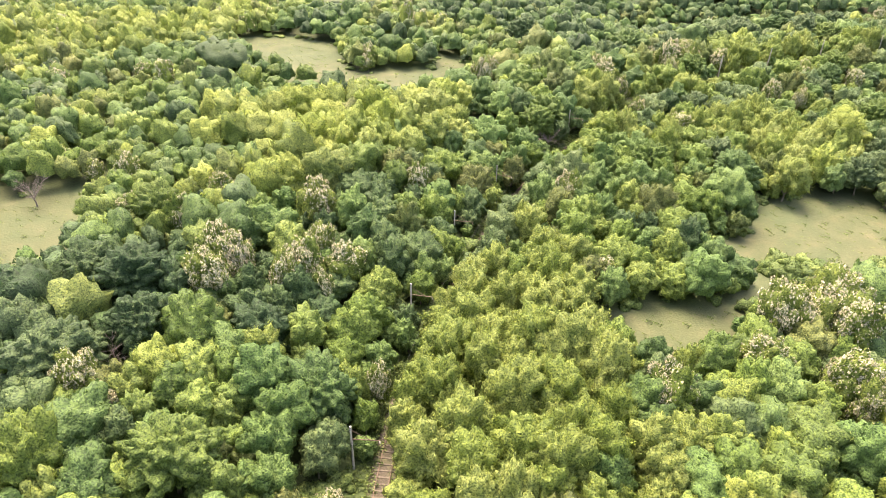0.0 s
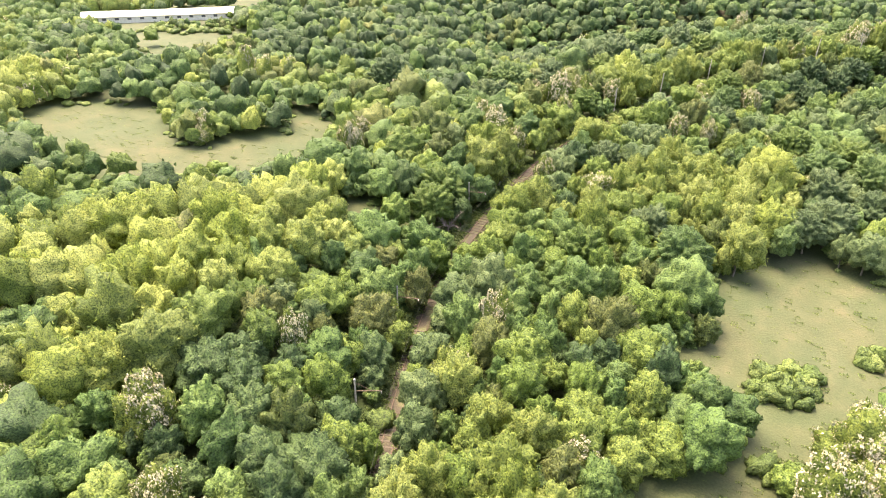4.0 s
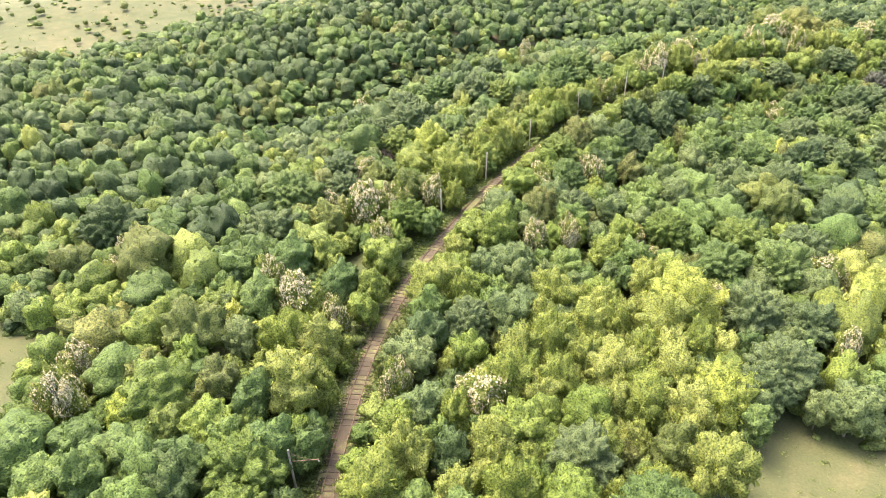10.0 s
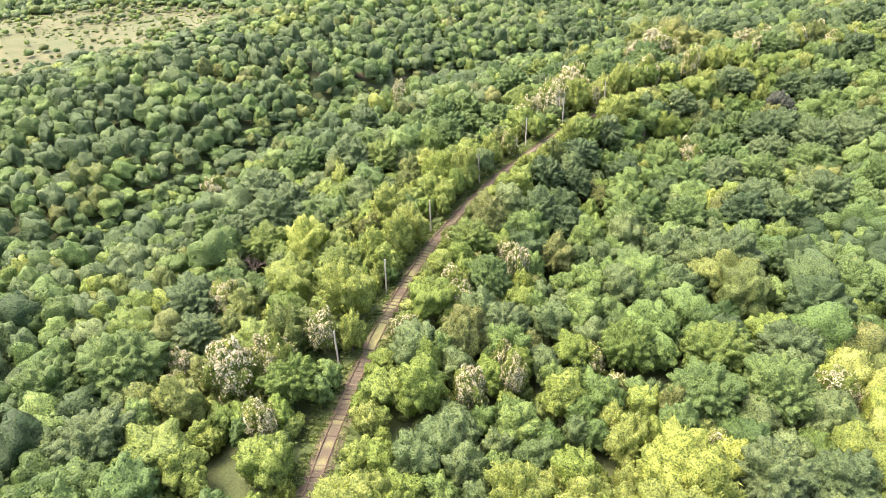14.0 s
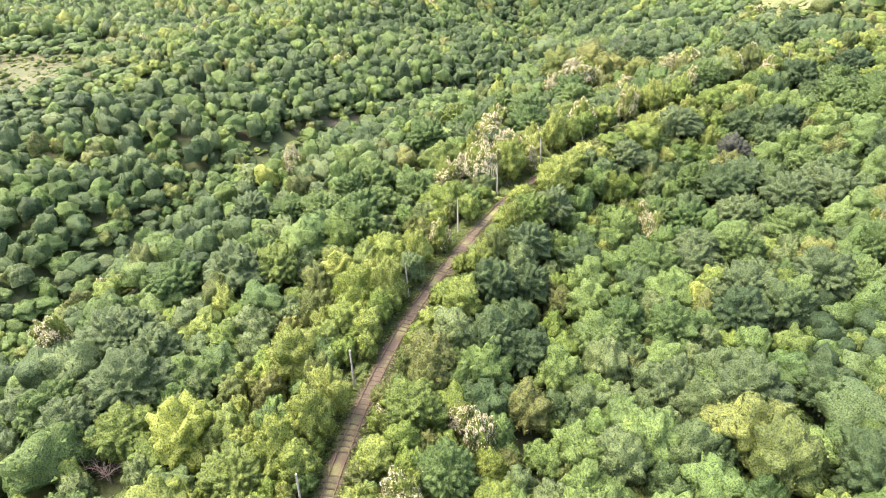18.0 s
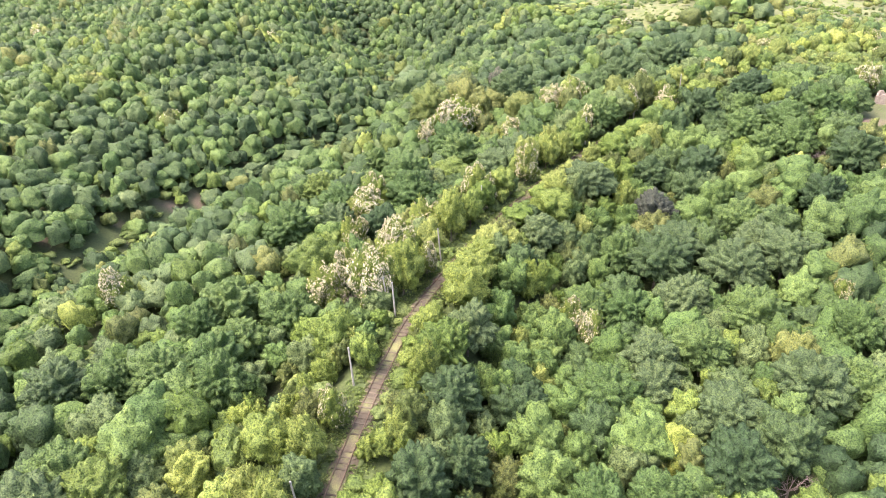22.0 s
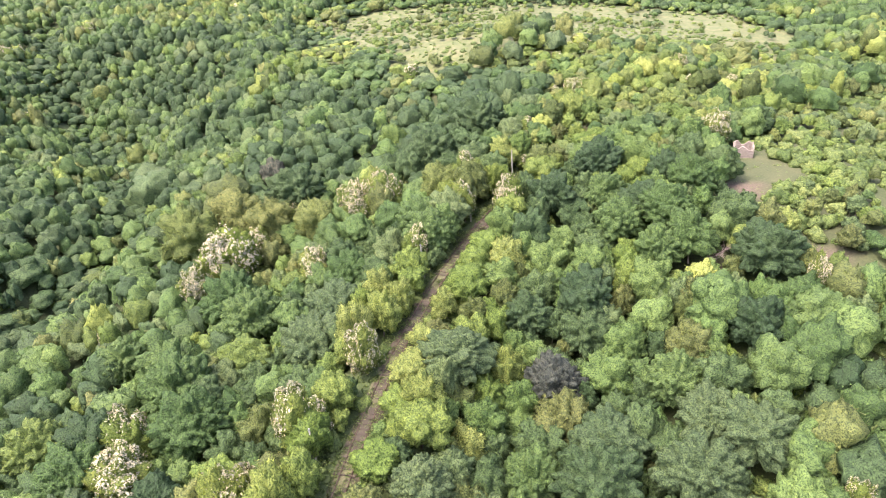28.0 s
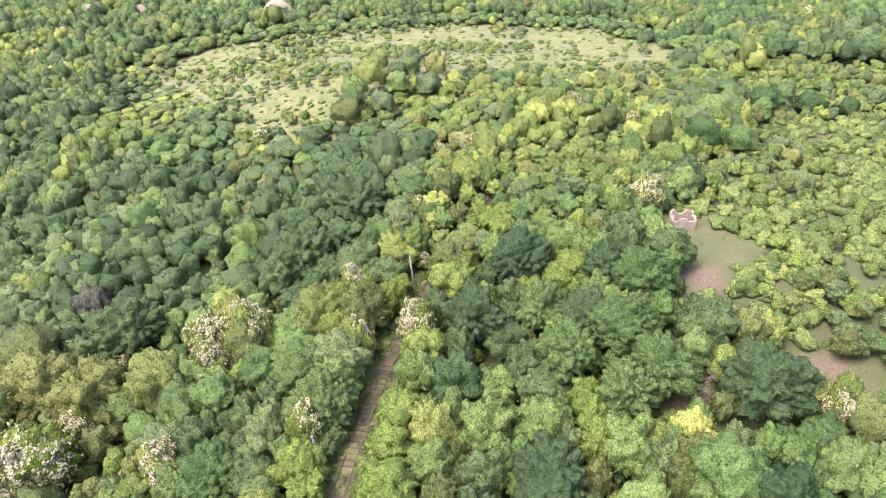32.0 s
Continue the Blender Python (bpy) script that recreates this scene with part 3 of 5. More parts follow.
grove("oak_tree", [(6.6, 78.5, 4.8), (19.3, 76, 3.2), (2.9, 80.6, 2.4), (39.5, 68.4, 2.1), (8.1, 88.4, 5.6), (-6.1, 90.8, 4.4), (2.9, 94.8, 5.0), (48.7, 80.5, 4.1), (42.9, 79.6, 3.5), (45.2, 84.4, 3.3), (55.3, 84.2, 3.1), (47.9, 94.1, 3.1), (28.1, 103.3, 4.0), (47.7, 99.5, 4.0), (66.8, 91, 3.0), (114.8, 112.7, 2.0), (66.5, 150.3, 4.0), (105.3, 110.5, 2.2), (140.6, 170.3, 5.9), (137.3, 107.5, 3.5), (197.2, 49.3, 5.6), (227.1, 48.1, 5.7), (231.4, 53.7, 5.7), (253.9, 75.6, 3.8), (223.1, 94.8, 5.1), (222.5, 89.8, 4.3), (207.1, 47.7, 4.3), (211.9, 48.2, 4.9), (236, 94.1, 4.4), (239.6, 87.6, 4.3)])
grove("oak_tree", [(250, 86.9, 4.6), (249.3, 76.9, 4.3), (233.2, 45.5, 5.2), (280.2, 66.7, 3.7), (277.1, 40.8, 6.2), (308.3, 88.2, 4.7), (325.5, 91.6, 5.8), (286.5, 50.5, 3.5), (257.4, 15.7, 3.7), (278.9, 5.7, 4.5), (296.3, 23.7, 4.7), (305.2, 27.5, 4.8), (301.5, 19, 5.7), (308.5, 23.1, 4.0), (286.2, -6.3, 5.8), (320.1, 15.2, 3.9), (296.5, -11.6, 4.1), (325, 5.9, 5.4), (327.4, -9.4, 5.5), (309.5, -23.5, 3.7), (363.5, 7.4, 6.3), (374.9, 37.2, 7.0), (366.9, -9.9, 6.8)])
grove("broadleaf_tree", [(12.2, 49.4, 3.2), (-4.2, 55.8, 3.3), (13.2, 53.6, 3.3), (50, 24.5, 3.3), (16.6, 57.3, 3.8), (-3.5, 63.3, 4.2), (21.4, 58.7, 5.3), (52.8, 33.8, 2.5), (53.1, 37, 3.2), (58.8, 33.2, 2.6), (63, 26.2, 3.0), (68.8, 17.6, 3.8), (70, 29.5, 3.5), (67.7, 56.5, 3.0), (68.5, 53.2, 2.4), (39.9, 83.1, 2.8), (47.3, 76.8, 2.8), (78.7, 40.7, 3.6), (23.8, 94.3, 4.0), (42.5, 87.7, 2.9), (76.4, 51.4, 2.6), (29, 95.1, 3.7), (82.3, 50.5, 3.8), (20.6, 101.7, 4.3), (81, 164.3, 4.7), (96.9, 160.2, 4.4), (97.6, 177.5, 6.7), (91.3, 58.8, 2.4), (80.3, 85.8, 3.5), (85.9, 82.3, 2.8)])
grove("broadleaf_tree", [(75.5, 99.9, 3.7), (101.8, 61.6, 2.9), (77.3, 105.7, 3.4), (81.5, 100.8, 3.2), (98.2, 79.8, 4.2), (74.9, 110.7, 2.3), (90.4, 95.5, 3.1), (86.1, 102.7, 3.0), (85.4, 112.1, 3.7), (91.2, 106.6, 3.9), (102.8, 130.4, 3.5), (102.3, 136.9, 3.6), (111.2, 77.2, 3.4), (117.5, 72.5, 5.6), (94.5, 120.9, 2.5), (93, 126.1, 3.0), (97.7, 123.9, 3.0), (110, 115.5, 3.5), (104.4, 123.6, 3.5), (112.5, 113, 2.3), (97.9, 131.4, 3.2), (86.7, 140, 3.2), (96.3, 136.4, 3.2), (116.4, 121.9, 3.3), (97.9, 143.2, 4.3), (137.2, 53.7, 3.8), (138.1, 63.2, 2.6), (113.1, 141.7, 4.1), (144.6, 56.5, 3.6), (152.7, 136.9, 4.4)])
grove("broadleaf_tree", [(143.4, 109.7, 3.4), (133.9, 133.8, 4.3), (144.4, 126.2, 3.6), (153.3, 122.7, 3.8), (129.7, 150.6, 3.8), (145.9, 136.6, 4.2), (140.5, 144.7, 3.4), (151.8, 133, 3.5), (143.1, 161.9, 3.8), (150.1, 167, 5.1), (161.6, 158.2, 5.1), (158.2, 164.1, 6.2), (161.7, 181, 5.7), (167, 125.2, 4.3), (173.8, 83.4, 3.7), (176.2, 68.8, 5.3), (182.5, 96.5, 3.9), (176.7, 59.8, 5.5), (167, 149.1, 6.4), (177.1, 134, 4.0), (189.2, 109.5, 3.6), (190.9, 75, 4.2), (197.3, 101.5, 4.3), (198.7, 119.4, 3.0), (196.8, 69.3, 4.0), (190.9, 50.6, 4.5), (205.1, 42.3, 5.1), (202.2, 106.8, 3.2), (206.8, 105.6, 4.4), (203.8, 84.1, 3.8)])
grove("broadleaf_tree", [(207.4, 131, 2.8), (202.4, 56.3, 4.1), (218.3, 95.9, 4.1), (218.3, 85.4, 3.8), (224.3, 113.1, 2.5), (227, 116.6, 3.5), (225.6, 75.9, 5.3), (213.1, 157.8, 4.7), (236.5, 132.8, 4.0), (244.3, 75.6, 4.1), (242.7, 149.4, 4.9), (237.2, 160.4, 4.4), (275.6, 115.8, 4.9), (281, 122.5, 5.1), (231, 98.3, 3.5), (231.4, 72.5, 4.7), (228.6, 65.4, 4.7), (238.8, 62.9, 4.2), (258.8, 85, 4.4), (250.4, 136.9, 5.5), (253.3, 129.8, 4.5), (264.7, 118.3, 4.8), (238.8, 29.5, 4.8), (270.5, 120.3, 5.5), (270.3, 128.7, 5.0), (269.6, 135.8, 4.6), (288.1, 154.3, 6.6), (268.9, 73.4, 3.6), (265, 64.9, 4.1), (276, 69.6, 3.4)])
grove("broadleaf_tree", [(280.9, 107.8, 5.2), (257.7, 33.1, 5.4), (285.7, 118.6, 6.3), (311.3, 106.4, 6.3), (315.1, 115.6, 6.5), (329.1, 79.4, 6.0), (294.2, 45.1, 3.5), (289.2, 26.6, 3.9), (319, 79.1, 6.3), (321, 95.8, 5.5), (330.5, 87.5, 3.9), (335.7, 78.3, 5.1), (330, 30.3, 4.3), (338.5, 63.3, 6.2), (344.6, 83.8, 4.8), (357, 96.5, 7.0), (281.3, 20.4, 4.6), (291, 20.9, 3.9), (296, 9.6, 3.8), (270.7, -2, 4.2), (335.6, 57.8, 4.1), (346.2, 64, 6.3), (378.4, 74.7, 6.1), (396.5, 60, 3.0), (405.7, 70.9, 7.0), (313.8, 26.5, 3.3), (312.2, 17.6, 4.1), (307.1, 12.4, 3.8), (300.3, 3.5, 4.6), (297.6, -1.5, 4.7)])
grove("broadleaf_tree", [(337.1, 44.3, 5.7), (337.2, 27.3, 5.0), (317.7, -2.3, 4.6), (309, -13.9, 5.2), (349.8, 36.2, 3.7), (317.9, -17.6, 3.7)])
grove("willow_tree", [(17.9, 51.2, 2.7), (20.7, 52.9, 2.7), (59.1, 28, 3.6), (-7.8, 68.8, 4.0), (-4.1, 77.3, 5.9), (60.9, 76.3, 3.2), (66.3, 80.5, 3.2), (84.7, 92.4, 3.7), (88.5, 89.7, 4.2), (48.8, 182, 6.7), (71.9, 84.8, 3.1), (79.9, 90.7, 2.4), (123.7, 81.8, 4.4), (141.9, 63.7, 3.5), (146, 50.9, 3.7), (131.8, 107.5, 3.7), (141.7, 103.1, 4.3), (126.2, 131.7, 3.3), (146.9, 97.9, 4.1), (145.3, 61, 4.6), (150.4, 59.2, 5.5), (157.1, 106, 3.3), (160.6, 63.9, 5.5), (163.4, 101.6, 3.8), (162.9, 55, 4.8), (152.6, 144.5, 5.5), (177.3, 145, 4.3), (228.4, 154.1, 6.5), (175.6, 104, 2.9), (177.6, 109.9, 3.7)])
grove("willow_tree", [(187.5, 97.6, 4.4), (186.9, 83.7, 3.2), (189, 101.6, 4.0), (188, 55.3, 5.2), (185.2, 149.6, 5.0), (201.8, 79.7, 3.7), (202.5, 70.6, 3.9), (212.1, 81.8, 3.2), (210.7, 66.4, 4.1), (214.6, 69, 4.6), (212.9, 59.1, 6.0), (208.2, 152.8, 4.9), (216.6, 147.9, 6.4), (223.6, 146.8, 5.2), (222, 158.5, 4.5), (244.7, 139.5, 6.3), (239.4, 107.6, 2.5), (236.4, 65.5, 2.9), (240.1, 49.6, 5.3), (248.8, 56.5, 5.5), (269.2, 143.8, 4.7), (262.1, 80.9, 4.4), (253.5, 53.6, 4.8), (241.4, 36, 5.7), (266.3, 40.8, 5.4), (294.9, 131.9, 3.5), (302.4, 114.4, 4.0), (312.8, 97.7, 4.8), (427.2, 59.6, 6.0), (287.6, 59.7, 4.3)])
grove("willow_tree", [(269.9, 29.6, 5.5), (280.1, 34.7, 5.6), (268.3, 21, 5.7), (274.8, 22.5, 5.0), (302.5, 44.5, 5.4), (322.7, 57.9, 6.5), (326.3, 51.4, 6.3), (419.5, 61.8, 7.0), (334.6, 35.5, 4.0), (352, 3.6, 4.0), (367.9, 43, 2.6)])
grove("maple_tree", [(6.8, 50.5, 2.8), (3.7, 54.5, 5.4), (53.9, 24, 3.4), (58.4, 20.3, 3.5), (2.6, 63.7, 2.5), (9.7, 67.3, 3.6), (66.2, 22.7, 3.7), (11.3, 73, 4.2), (24.1, 68.6, 2.7), (30.2, 67.6, 3.5), (66, 36.6, 3.5), (33.5, 69.2, 3.6), (15.5, 108.9, 4.6), (36.4, 74, 3.0), (45.2, 73.9, 2.3), (15.8, 88.4, 3.1), (58.2, 66.7, 3.1), (29.9, 87.7, 3.2), (77, 37.4, 3.2), (18.6, 95, 3.3), (72.8, 61.4, 3.0), (25.6, 98.2, 3.4), (73.9, 71.8, 3.5), (79.4, 66.4, 3.2), (83.5, 59.3, 3.6), (53.4, 93, 3.2), (58.2, 89.8, 3.8), (106.4, 117.5, 4.7), (140.2, 57, 4.1), (79.2, 74.1, 3.6)])
grove("maple_tree", [(56.2, 101.5, 3.3), (50.9, 106.9, 4.4), (90.8, 64.1, 3.8), (67.5, 102.7, 3.9), (91, 75, 3.2), (100.2, 69.5, 3.8), (93.3, 89.1, 3.5), (103.3, 66.2, 3.5), (80.4, 110.8, 2.8), (97.2, 95.8, 3.3), (117.3, 81.6, 4.0), (107.2, 84.5, 4.6), (101.5, 97.8, 3.4), (105.1, 91.8, 2.7), (106, 99.6, 3.5), (100.9, 113.7, 5.0), (113.1, 105.3, 3.0), (125.8, 89.8, 3.5), (120.4, 104.2, 3.1), (131.2, 82.7, 4.0), (110.3, 124.9, 3.2), (111.1, 133.3, 4.2), (113.9, 160.4, 4.0), (128.4, 161.6, 4.3), (136.7, 101, 3.1), (139.6, 119.4, 2.6), (121.9, 143.9, 3.9), (145.2, 120.5, 2.9), (160.6, 86.2, 3.7), (136.5, 146.6, 4.2)])
grove("maple_tree", [(140, 152.3, 4.5), (168.5, 112.2, 3.5), (169.4, 107.1, 4.2), (172.9, 88.1, 3.6), (174.3, 77.3, 2.6), (178.7, 119.8, 2.1), (183.8, 79, 4.7), (187.2, 122.8, 4.1), (184.9, 66.7, 5.3), (192.3, 85.8, 4.2), (186, 132.9, 3.4), (176.6, 154.7, 4.0), (196.6, 126.6, 4.4), (192.8, 134.5, 4.5), (199.8, 109.9, 3.5), (201.1, 122.2, 3.3), (204.7, 118.5, 3.1), (209.1, 117.2, 2.6), (208.3, 77.4, 3.5), (205.5, 136.2, 4.1), (219.3, 124.1, 4.2), (207.6, 144.3, 5.1), (221.3, 68.5, 3.5), (217.7, 51.3, 3.7), (234, 111.3, 3.2), (243.7, 105.6, 2.6), (236.7, 76.7, 4.0), (241.1, 116.6, 3.6), (224.6, 54, 3.2), (248.7, 111.3, 3.7)])
grove("maple_tree", [(249.7, 116.5, 3.8), (246.1, 132.3, 5.2), (248.2, 69.3, 4.0), (249.4, 63.5, 5.4), (258.5, 123.1, 4.2), (248.2, 22.4, 4.7), (263.1, 86.6, 2.9), (266.8, 100.2, 3.8), (259.2, 56.8, 3.7), (253.3, 45.1, 5.0), (274.8, 105.4, 3.3), (270.9, 57.2, 4.4), (267.6, 50.6, 4.4), (288.8, 110.2, 2.3), (297, 103.2, 4.4), (303.9, 99.5, 2.8), (301, 127.7, 4.6), (294.7, 71.7, 3.0), (292.9, 62.6, 3.1), (300.4, 67.5, 3.4), (294.4, 55.3, 3.8), (299.3, 55.7, 2.7), (284.1, 45.9, 4.7), (305.1, 62, 3.2), (307.6, 78.4, 3.8), (330.5, 99.2, 4.9), (306.9, 39.3, 3.1), (272.8, 10.3, 4.3), (291.2, 14.8, 3.6), (271, 4.6, 4.0)])
grove("maple_tree", [(275.8, -2.3, 3.4), (331.1, 67.4, 4.4), (359.2, 78.9, 5.3), (315.2, 32.4, 4.2), (285.3, 6.8, 4.4), (319.5, 27.4, 3.7), (325.3, 37.2, 2.9), (321.5, 23.4, 4.1), (309.3, 2.8, 4.7), (306.1, -4.6, 4.9), (326.8, 13.7, 3.3), (333.6, 0.1, 4.1), (379.4, 9.4, 4.0)])
grove("acacia_tree", [(31.2, 38.5, 3.5), (38.5, 33.6, 3.5), (36.7, 37.9, 3.5), (43.4, 32.7, 3.3), (28.4, 44.2, 3.3), (47.8, 27.8, 2.6), (33.4, 44.9, 3.4), (48.6, 30.9, 3.0), (-8.6, 60.2, 3.7), (40, 45.2, 3.8), (48.4, 36, 2.4), (44.9, 41.8, 3.5), (35, 52.3, 3.6), (53.1, 42.7, 3.3), (17.3, 66.6, 2.6), (42.1, 52.6, 3.3), (50.8, 47.5, 3.7), (48.8, 51.9, 3.8), (39.5, 57.9, 3.8), (47.3, 61.2, 3.6), (61.6, 65, 3.5), (56, 70.3, 3.1), (55.8, 55.9, 3.2), (58.2, 53.2, 2.9), (55.7, 61.5, 3.0), (60.7, 56.8, 3.0), (50, 66.5, 3.0), (60.3, 60.7, 3.0), (52.1, 70.5, 2.7), (67.8, 65.5, 2.9)])
grove("acacia_tree", [(67.6, 71.1, 3.0), (69.7, 78.5, 3.2), (39.2, 107.2, 4.6), (34.4, 108.8, 3.8), (44.2, 105.7, 4.2), (33.6, 114.9, 3.5), (43.6, 117.3, 4.1), (47.3, 121.4, 4.7), (44.2, 129.3, 4.5), (36.6, 132.5, 4.5), (31.5, 135, 4.1), (64.3, 127.2, 5.2), (54.7, 137.9, 4.9), (49.3, 142, 4.9), (43.3, 144.2, 4.9), (38.3, 146.2, 4.4), (49.5, 162.1, 4.4), (47.9, 207.4, 7.0), (58, 212.6, 6.6), (65.8, 228, 7.0), (57.6, 231.5, 7.0), (47.6, 114.7, 3.3), (56.4, 112.3, 3.3), (64.5, 111.3, 3.3), (52.5, 117.1, 3.7), (61.1, 116.3, 3.4), (57.9, 120.7, 3.5), (52.4, 123.1, 3.5), (72.6, 114.3, 3.5), (68.2, 117.7, 3.5)])
grove("acacia_tree", [(64.9, 121.1, 4.0), (56.5, 130, 3.8), (70.7, 127.6, 3.8), (60.6, 132.4, 3.4), (79.2, 125.2, 4.3), (66.6, 136.2, 4.0), (61, 138.8, 4.1), (77.5, 132.3, 4.1), (110, 101.9, 4.1), (139.9, 67.8, 4.6), (140.7, 81.8, 3.7), (141.8, 89.9, 3.8), (113.9, 87.7, 3.5), (112.9, 93.2, 2.9), (84.2, 128.9, 4.4), (115.2, 99.8, 3.0), (119.9, 91.5, 3.4), (90.2, 131.1, 3.0), (127.8, 66.6, 3.9), (123.8, 98.1, 2.8), (135, 75.7, 3.7), (120.1, 119.6, 4.2), (122.8, 115.8, 2.6), (132.8, 94, 3.3), (136.4, 70.6, 3.8), (142.5, 72.3, 3.9), (138.4, 93.9, 3.2), (129.1, 121.1, 3.5), (127.4, 124.4, 3.6), (141.8, 85.6, 2.9)])
grove("acacia_tree", [(145.8, 77.9, 3.0), (144.3, 67.6, 3.4), (147, 92.7, 3.0), (146.7, 74.6, 3.4), (149, 87.2, 3.0), (147.8, 111.2, 3.9), (148.3, 106.7, 2.7), (152.4, 81.6, 2.7), (152, 71.1, 3.2), (154.1, 75.3, 4.0), (155, 92.6, 3.6), (155.1, 85.6, 3.2), (159.3, 74.1, 6.1), (165.3, 80.1, 3.0), (165.3, 48.8, 3.7), (174.7, 46.7, 3.4), (232.4, 115.5, 4.1), (236.7, 58.8, 2.6), (254.6, 71.5, 2.3), (276.8, 88.3, 3.8), (270.6, 78.9, 3.9), (275.7, 76.3, 4.0), (263.8, 72.4, 1.8), (280.3, 73.7, 3.5), (276.7, 65.7, 3.5), (285.7, 69.6, 3.3), (292, 76.3, 3.6), (291.1, 49.9, 2.8), (315.5, 48.7, 2.6), (299.5, 36.9, 2.7)])
grove("acacia_tree", [(338.7, 8.5, 2.4)])
grove("hawthorn_tree", [(0.5, 85.5, 3.8), (66.7, 60.1, 2.8), (49.5, 86.5, 3.2), (78.3, 79.4, 3.0), (58.1, 105.3, 3.1), (69.7, 95.9, 3.1), (92.5, 69.7, 3.5), (60.1, 127.6, 3.2), (129.2, 72.2, 2.8), (116.2, 127.7, 3.0), (123.3, 136.8, 3.7), (135, 157.1, 4.5), (183.7, 103.2, 3.5), (199.5, 59.9, 4.5), (180.3, 103.8, 3.0), (178.7, 129.1, 4.0), (213.5, 103.3, 3.1), (210.2, 89.6, 3.1), (213.6, 119.6, 2.4), (217.3, 103.7, 3.6), (205, 62.1, 4.4), (214, 126.9, 2.5), (234.1, 123.2, 3.3), (243.2, 124.9, 2.5), (250.4, 122.6, 2.7), (247.7, 33.6, 3.4), (287.3, 36, 4.1), (262.9, 13.8, 3.8), (314.5, 70.9, 3.5), (376.3, 52.2, 7.0)])
grove("hawthorn_tree", [(475.7, 55.8, 7.0), (284, 15.1, 3.5), (359.5, 39.8, 4.9), (374.7, 64, 6.5), (385.9, 50.3, 5.7), (339.4, 14.4, 3.9), (346.6, 17, 4.6), (363.8, 38.7, 3.5), (368.4, 48.8, 6.1)])
grove("flowering_acacia_tree", [(56.2, 34.6, 3.0), (28.9, 57.8, 1.7), (-2.1, 72.3, 2.4), (72.2, 34.1, 2.9), (77.3, 22.4, 2.5), (30.4, 76.2, 1.7), (77.5, 25.8, 3.3), (16.7, 84, 3.0), (88.2, 31.3, 3.7), (25.5, 80.7, 2.3), (29.8, 82.1, 2.6), (35.5, 79.3, 2.6), (20.9, 86.3, 3.1), (34, 86, 2.5), (19, 90.7, 2.8), (82.7, 37.4, 3.4), (38.5, 96, 2.9), (86, 34.9, 3.1), (92.9, 36.9, 4.1), (59.2, 98.4, 2.3), (83.1, 82.4, 2.6), (126.7, 107.3, 2.1), (140.2, 48.9, 2.7), (106.2, 143.6, 2.7), (138.7, 124.1, 1.4), (135.9, 122, 1.9), (136.8, 127.9, 3.2), (139.7, 135.5, 2.5), (159.9, 50.3, 2.2), (160.1, 126, 2.2)])
grove("flowering_acacia_tree", [(171, 100.7, 2.5), (175.8, 95.2, 1.9), (170.5, 127.5, 3.0), (168.5, 133.8, 3.8), (178.8, 97.8, 1.7), (178.8, 123.6, 2.3), (177.7, 52.5, 2.9), (267.7, 60.6, 2.8), (204.6, 97.4, 2.2), (207.8, 99.4, 1.9), (233.4, 168.5, 3.3), (292.2, 86.2, 3.9), (296.9, 139.3, 3.0), (275.9, 93.3, 4.0), (282.1, 87.1, 3.8), (263.7, 59.8, 2.4), (287.4, 101, 3.6), (294.1, 95.8, 2.9), (256.5, 18.8, 1.7), (302.1, 80.3, 3.5), (303.9, 94.2, 3.0), (321.5, 87.5, 4.0), (359.7, 24.3, 3.4), (362.9, 30.4, 3.1), (303.8, 67.9, 3.5), (316.5, 89.7, 4.0), (325.1, 87, 3.0), (310.1, 55.3, 2.5), (357.8, 67.4, 3.2), (329.2, 34, 2.3)])
grove("flowering_acacia_tree", [(279.1, -8.5, 1.8), (334.8, 18.7, 2.3), (330.7, 11.5, 2.5), (346, 47.1, 3.1), (359.4, 59.1, 5.8), (357, 32.5, 2.7), (356.5, 26, 3.9), (364.2, 51.4, 2.5)])
grove("plum_tree", [(292.7, 33.1, 4.5), (392, 36.9, 3.6)])
# the clump on the near shoulder of the grassy hill
grove("broadleaf_tree", [(406.4, -41.5, 4.4), (411.5, -46.5, 3.6), (404.5, -56.5, 4.0), (410, -66, 3.8)])
grove("hawthorn_tree", [(403, -36.5, 3.0), (412, -54, 3.4), (417, -60, 3.0), (405, -72, 3.4)])
grove("willow_tree", [(399.5, -46, 3.4), (409, -60, 3.6), (398, -62, 3.4), (415, -72, 3.2)])
OLIVE = [(380, 55, 8), (371, 46, 7), (352, 64, 6)]
BARE_TREES = [(-1.6, 128.8), (1.3, 75.4), (61, 132), (101.4, 110.1), (294.4, -3.2), (203.1, 146.5), (228.5, 47.5), (284, 96)]


def stands_free(x, y):
    """Metres to the nearest mast or leafless tree, less the room that it keeps."""
    best = np.full(x.shape, 1e9)
    for spots, keep in ((BARE_TREES, 1.8), (POLES, 0.4)):
        for px, py in spots:
            best = np.minimum(best, np.hypot(x - px, y - py) - keep)
    return best


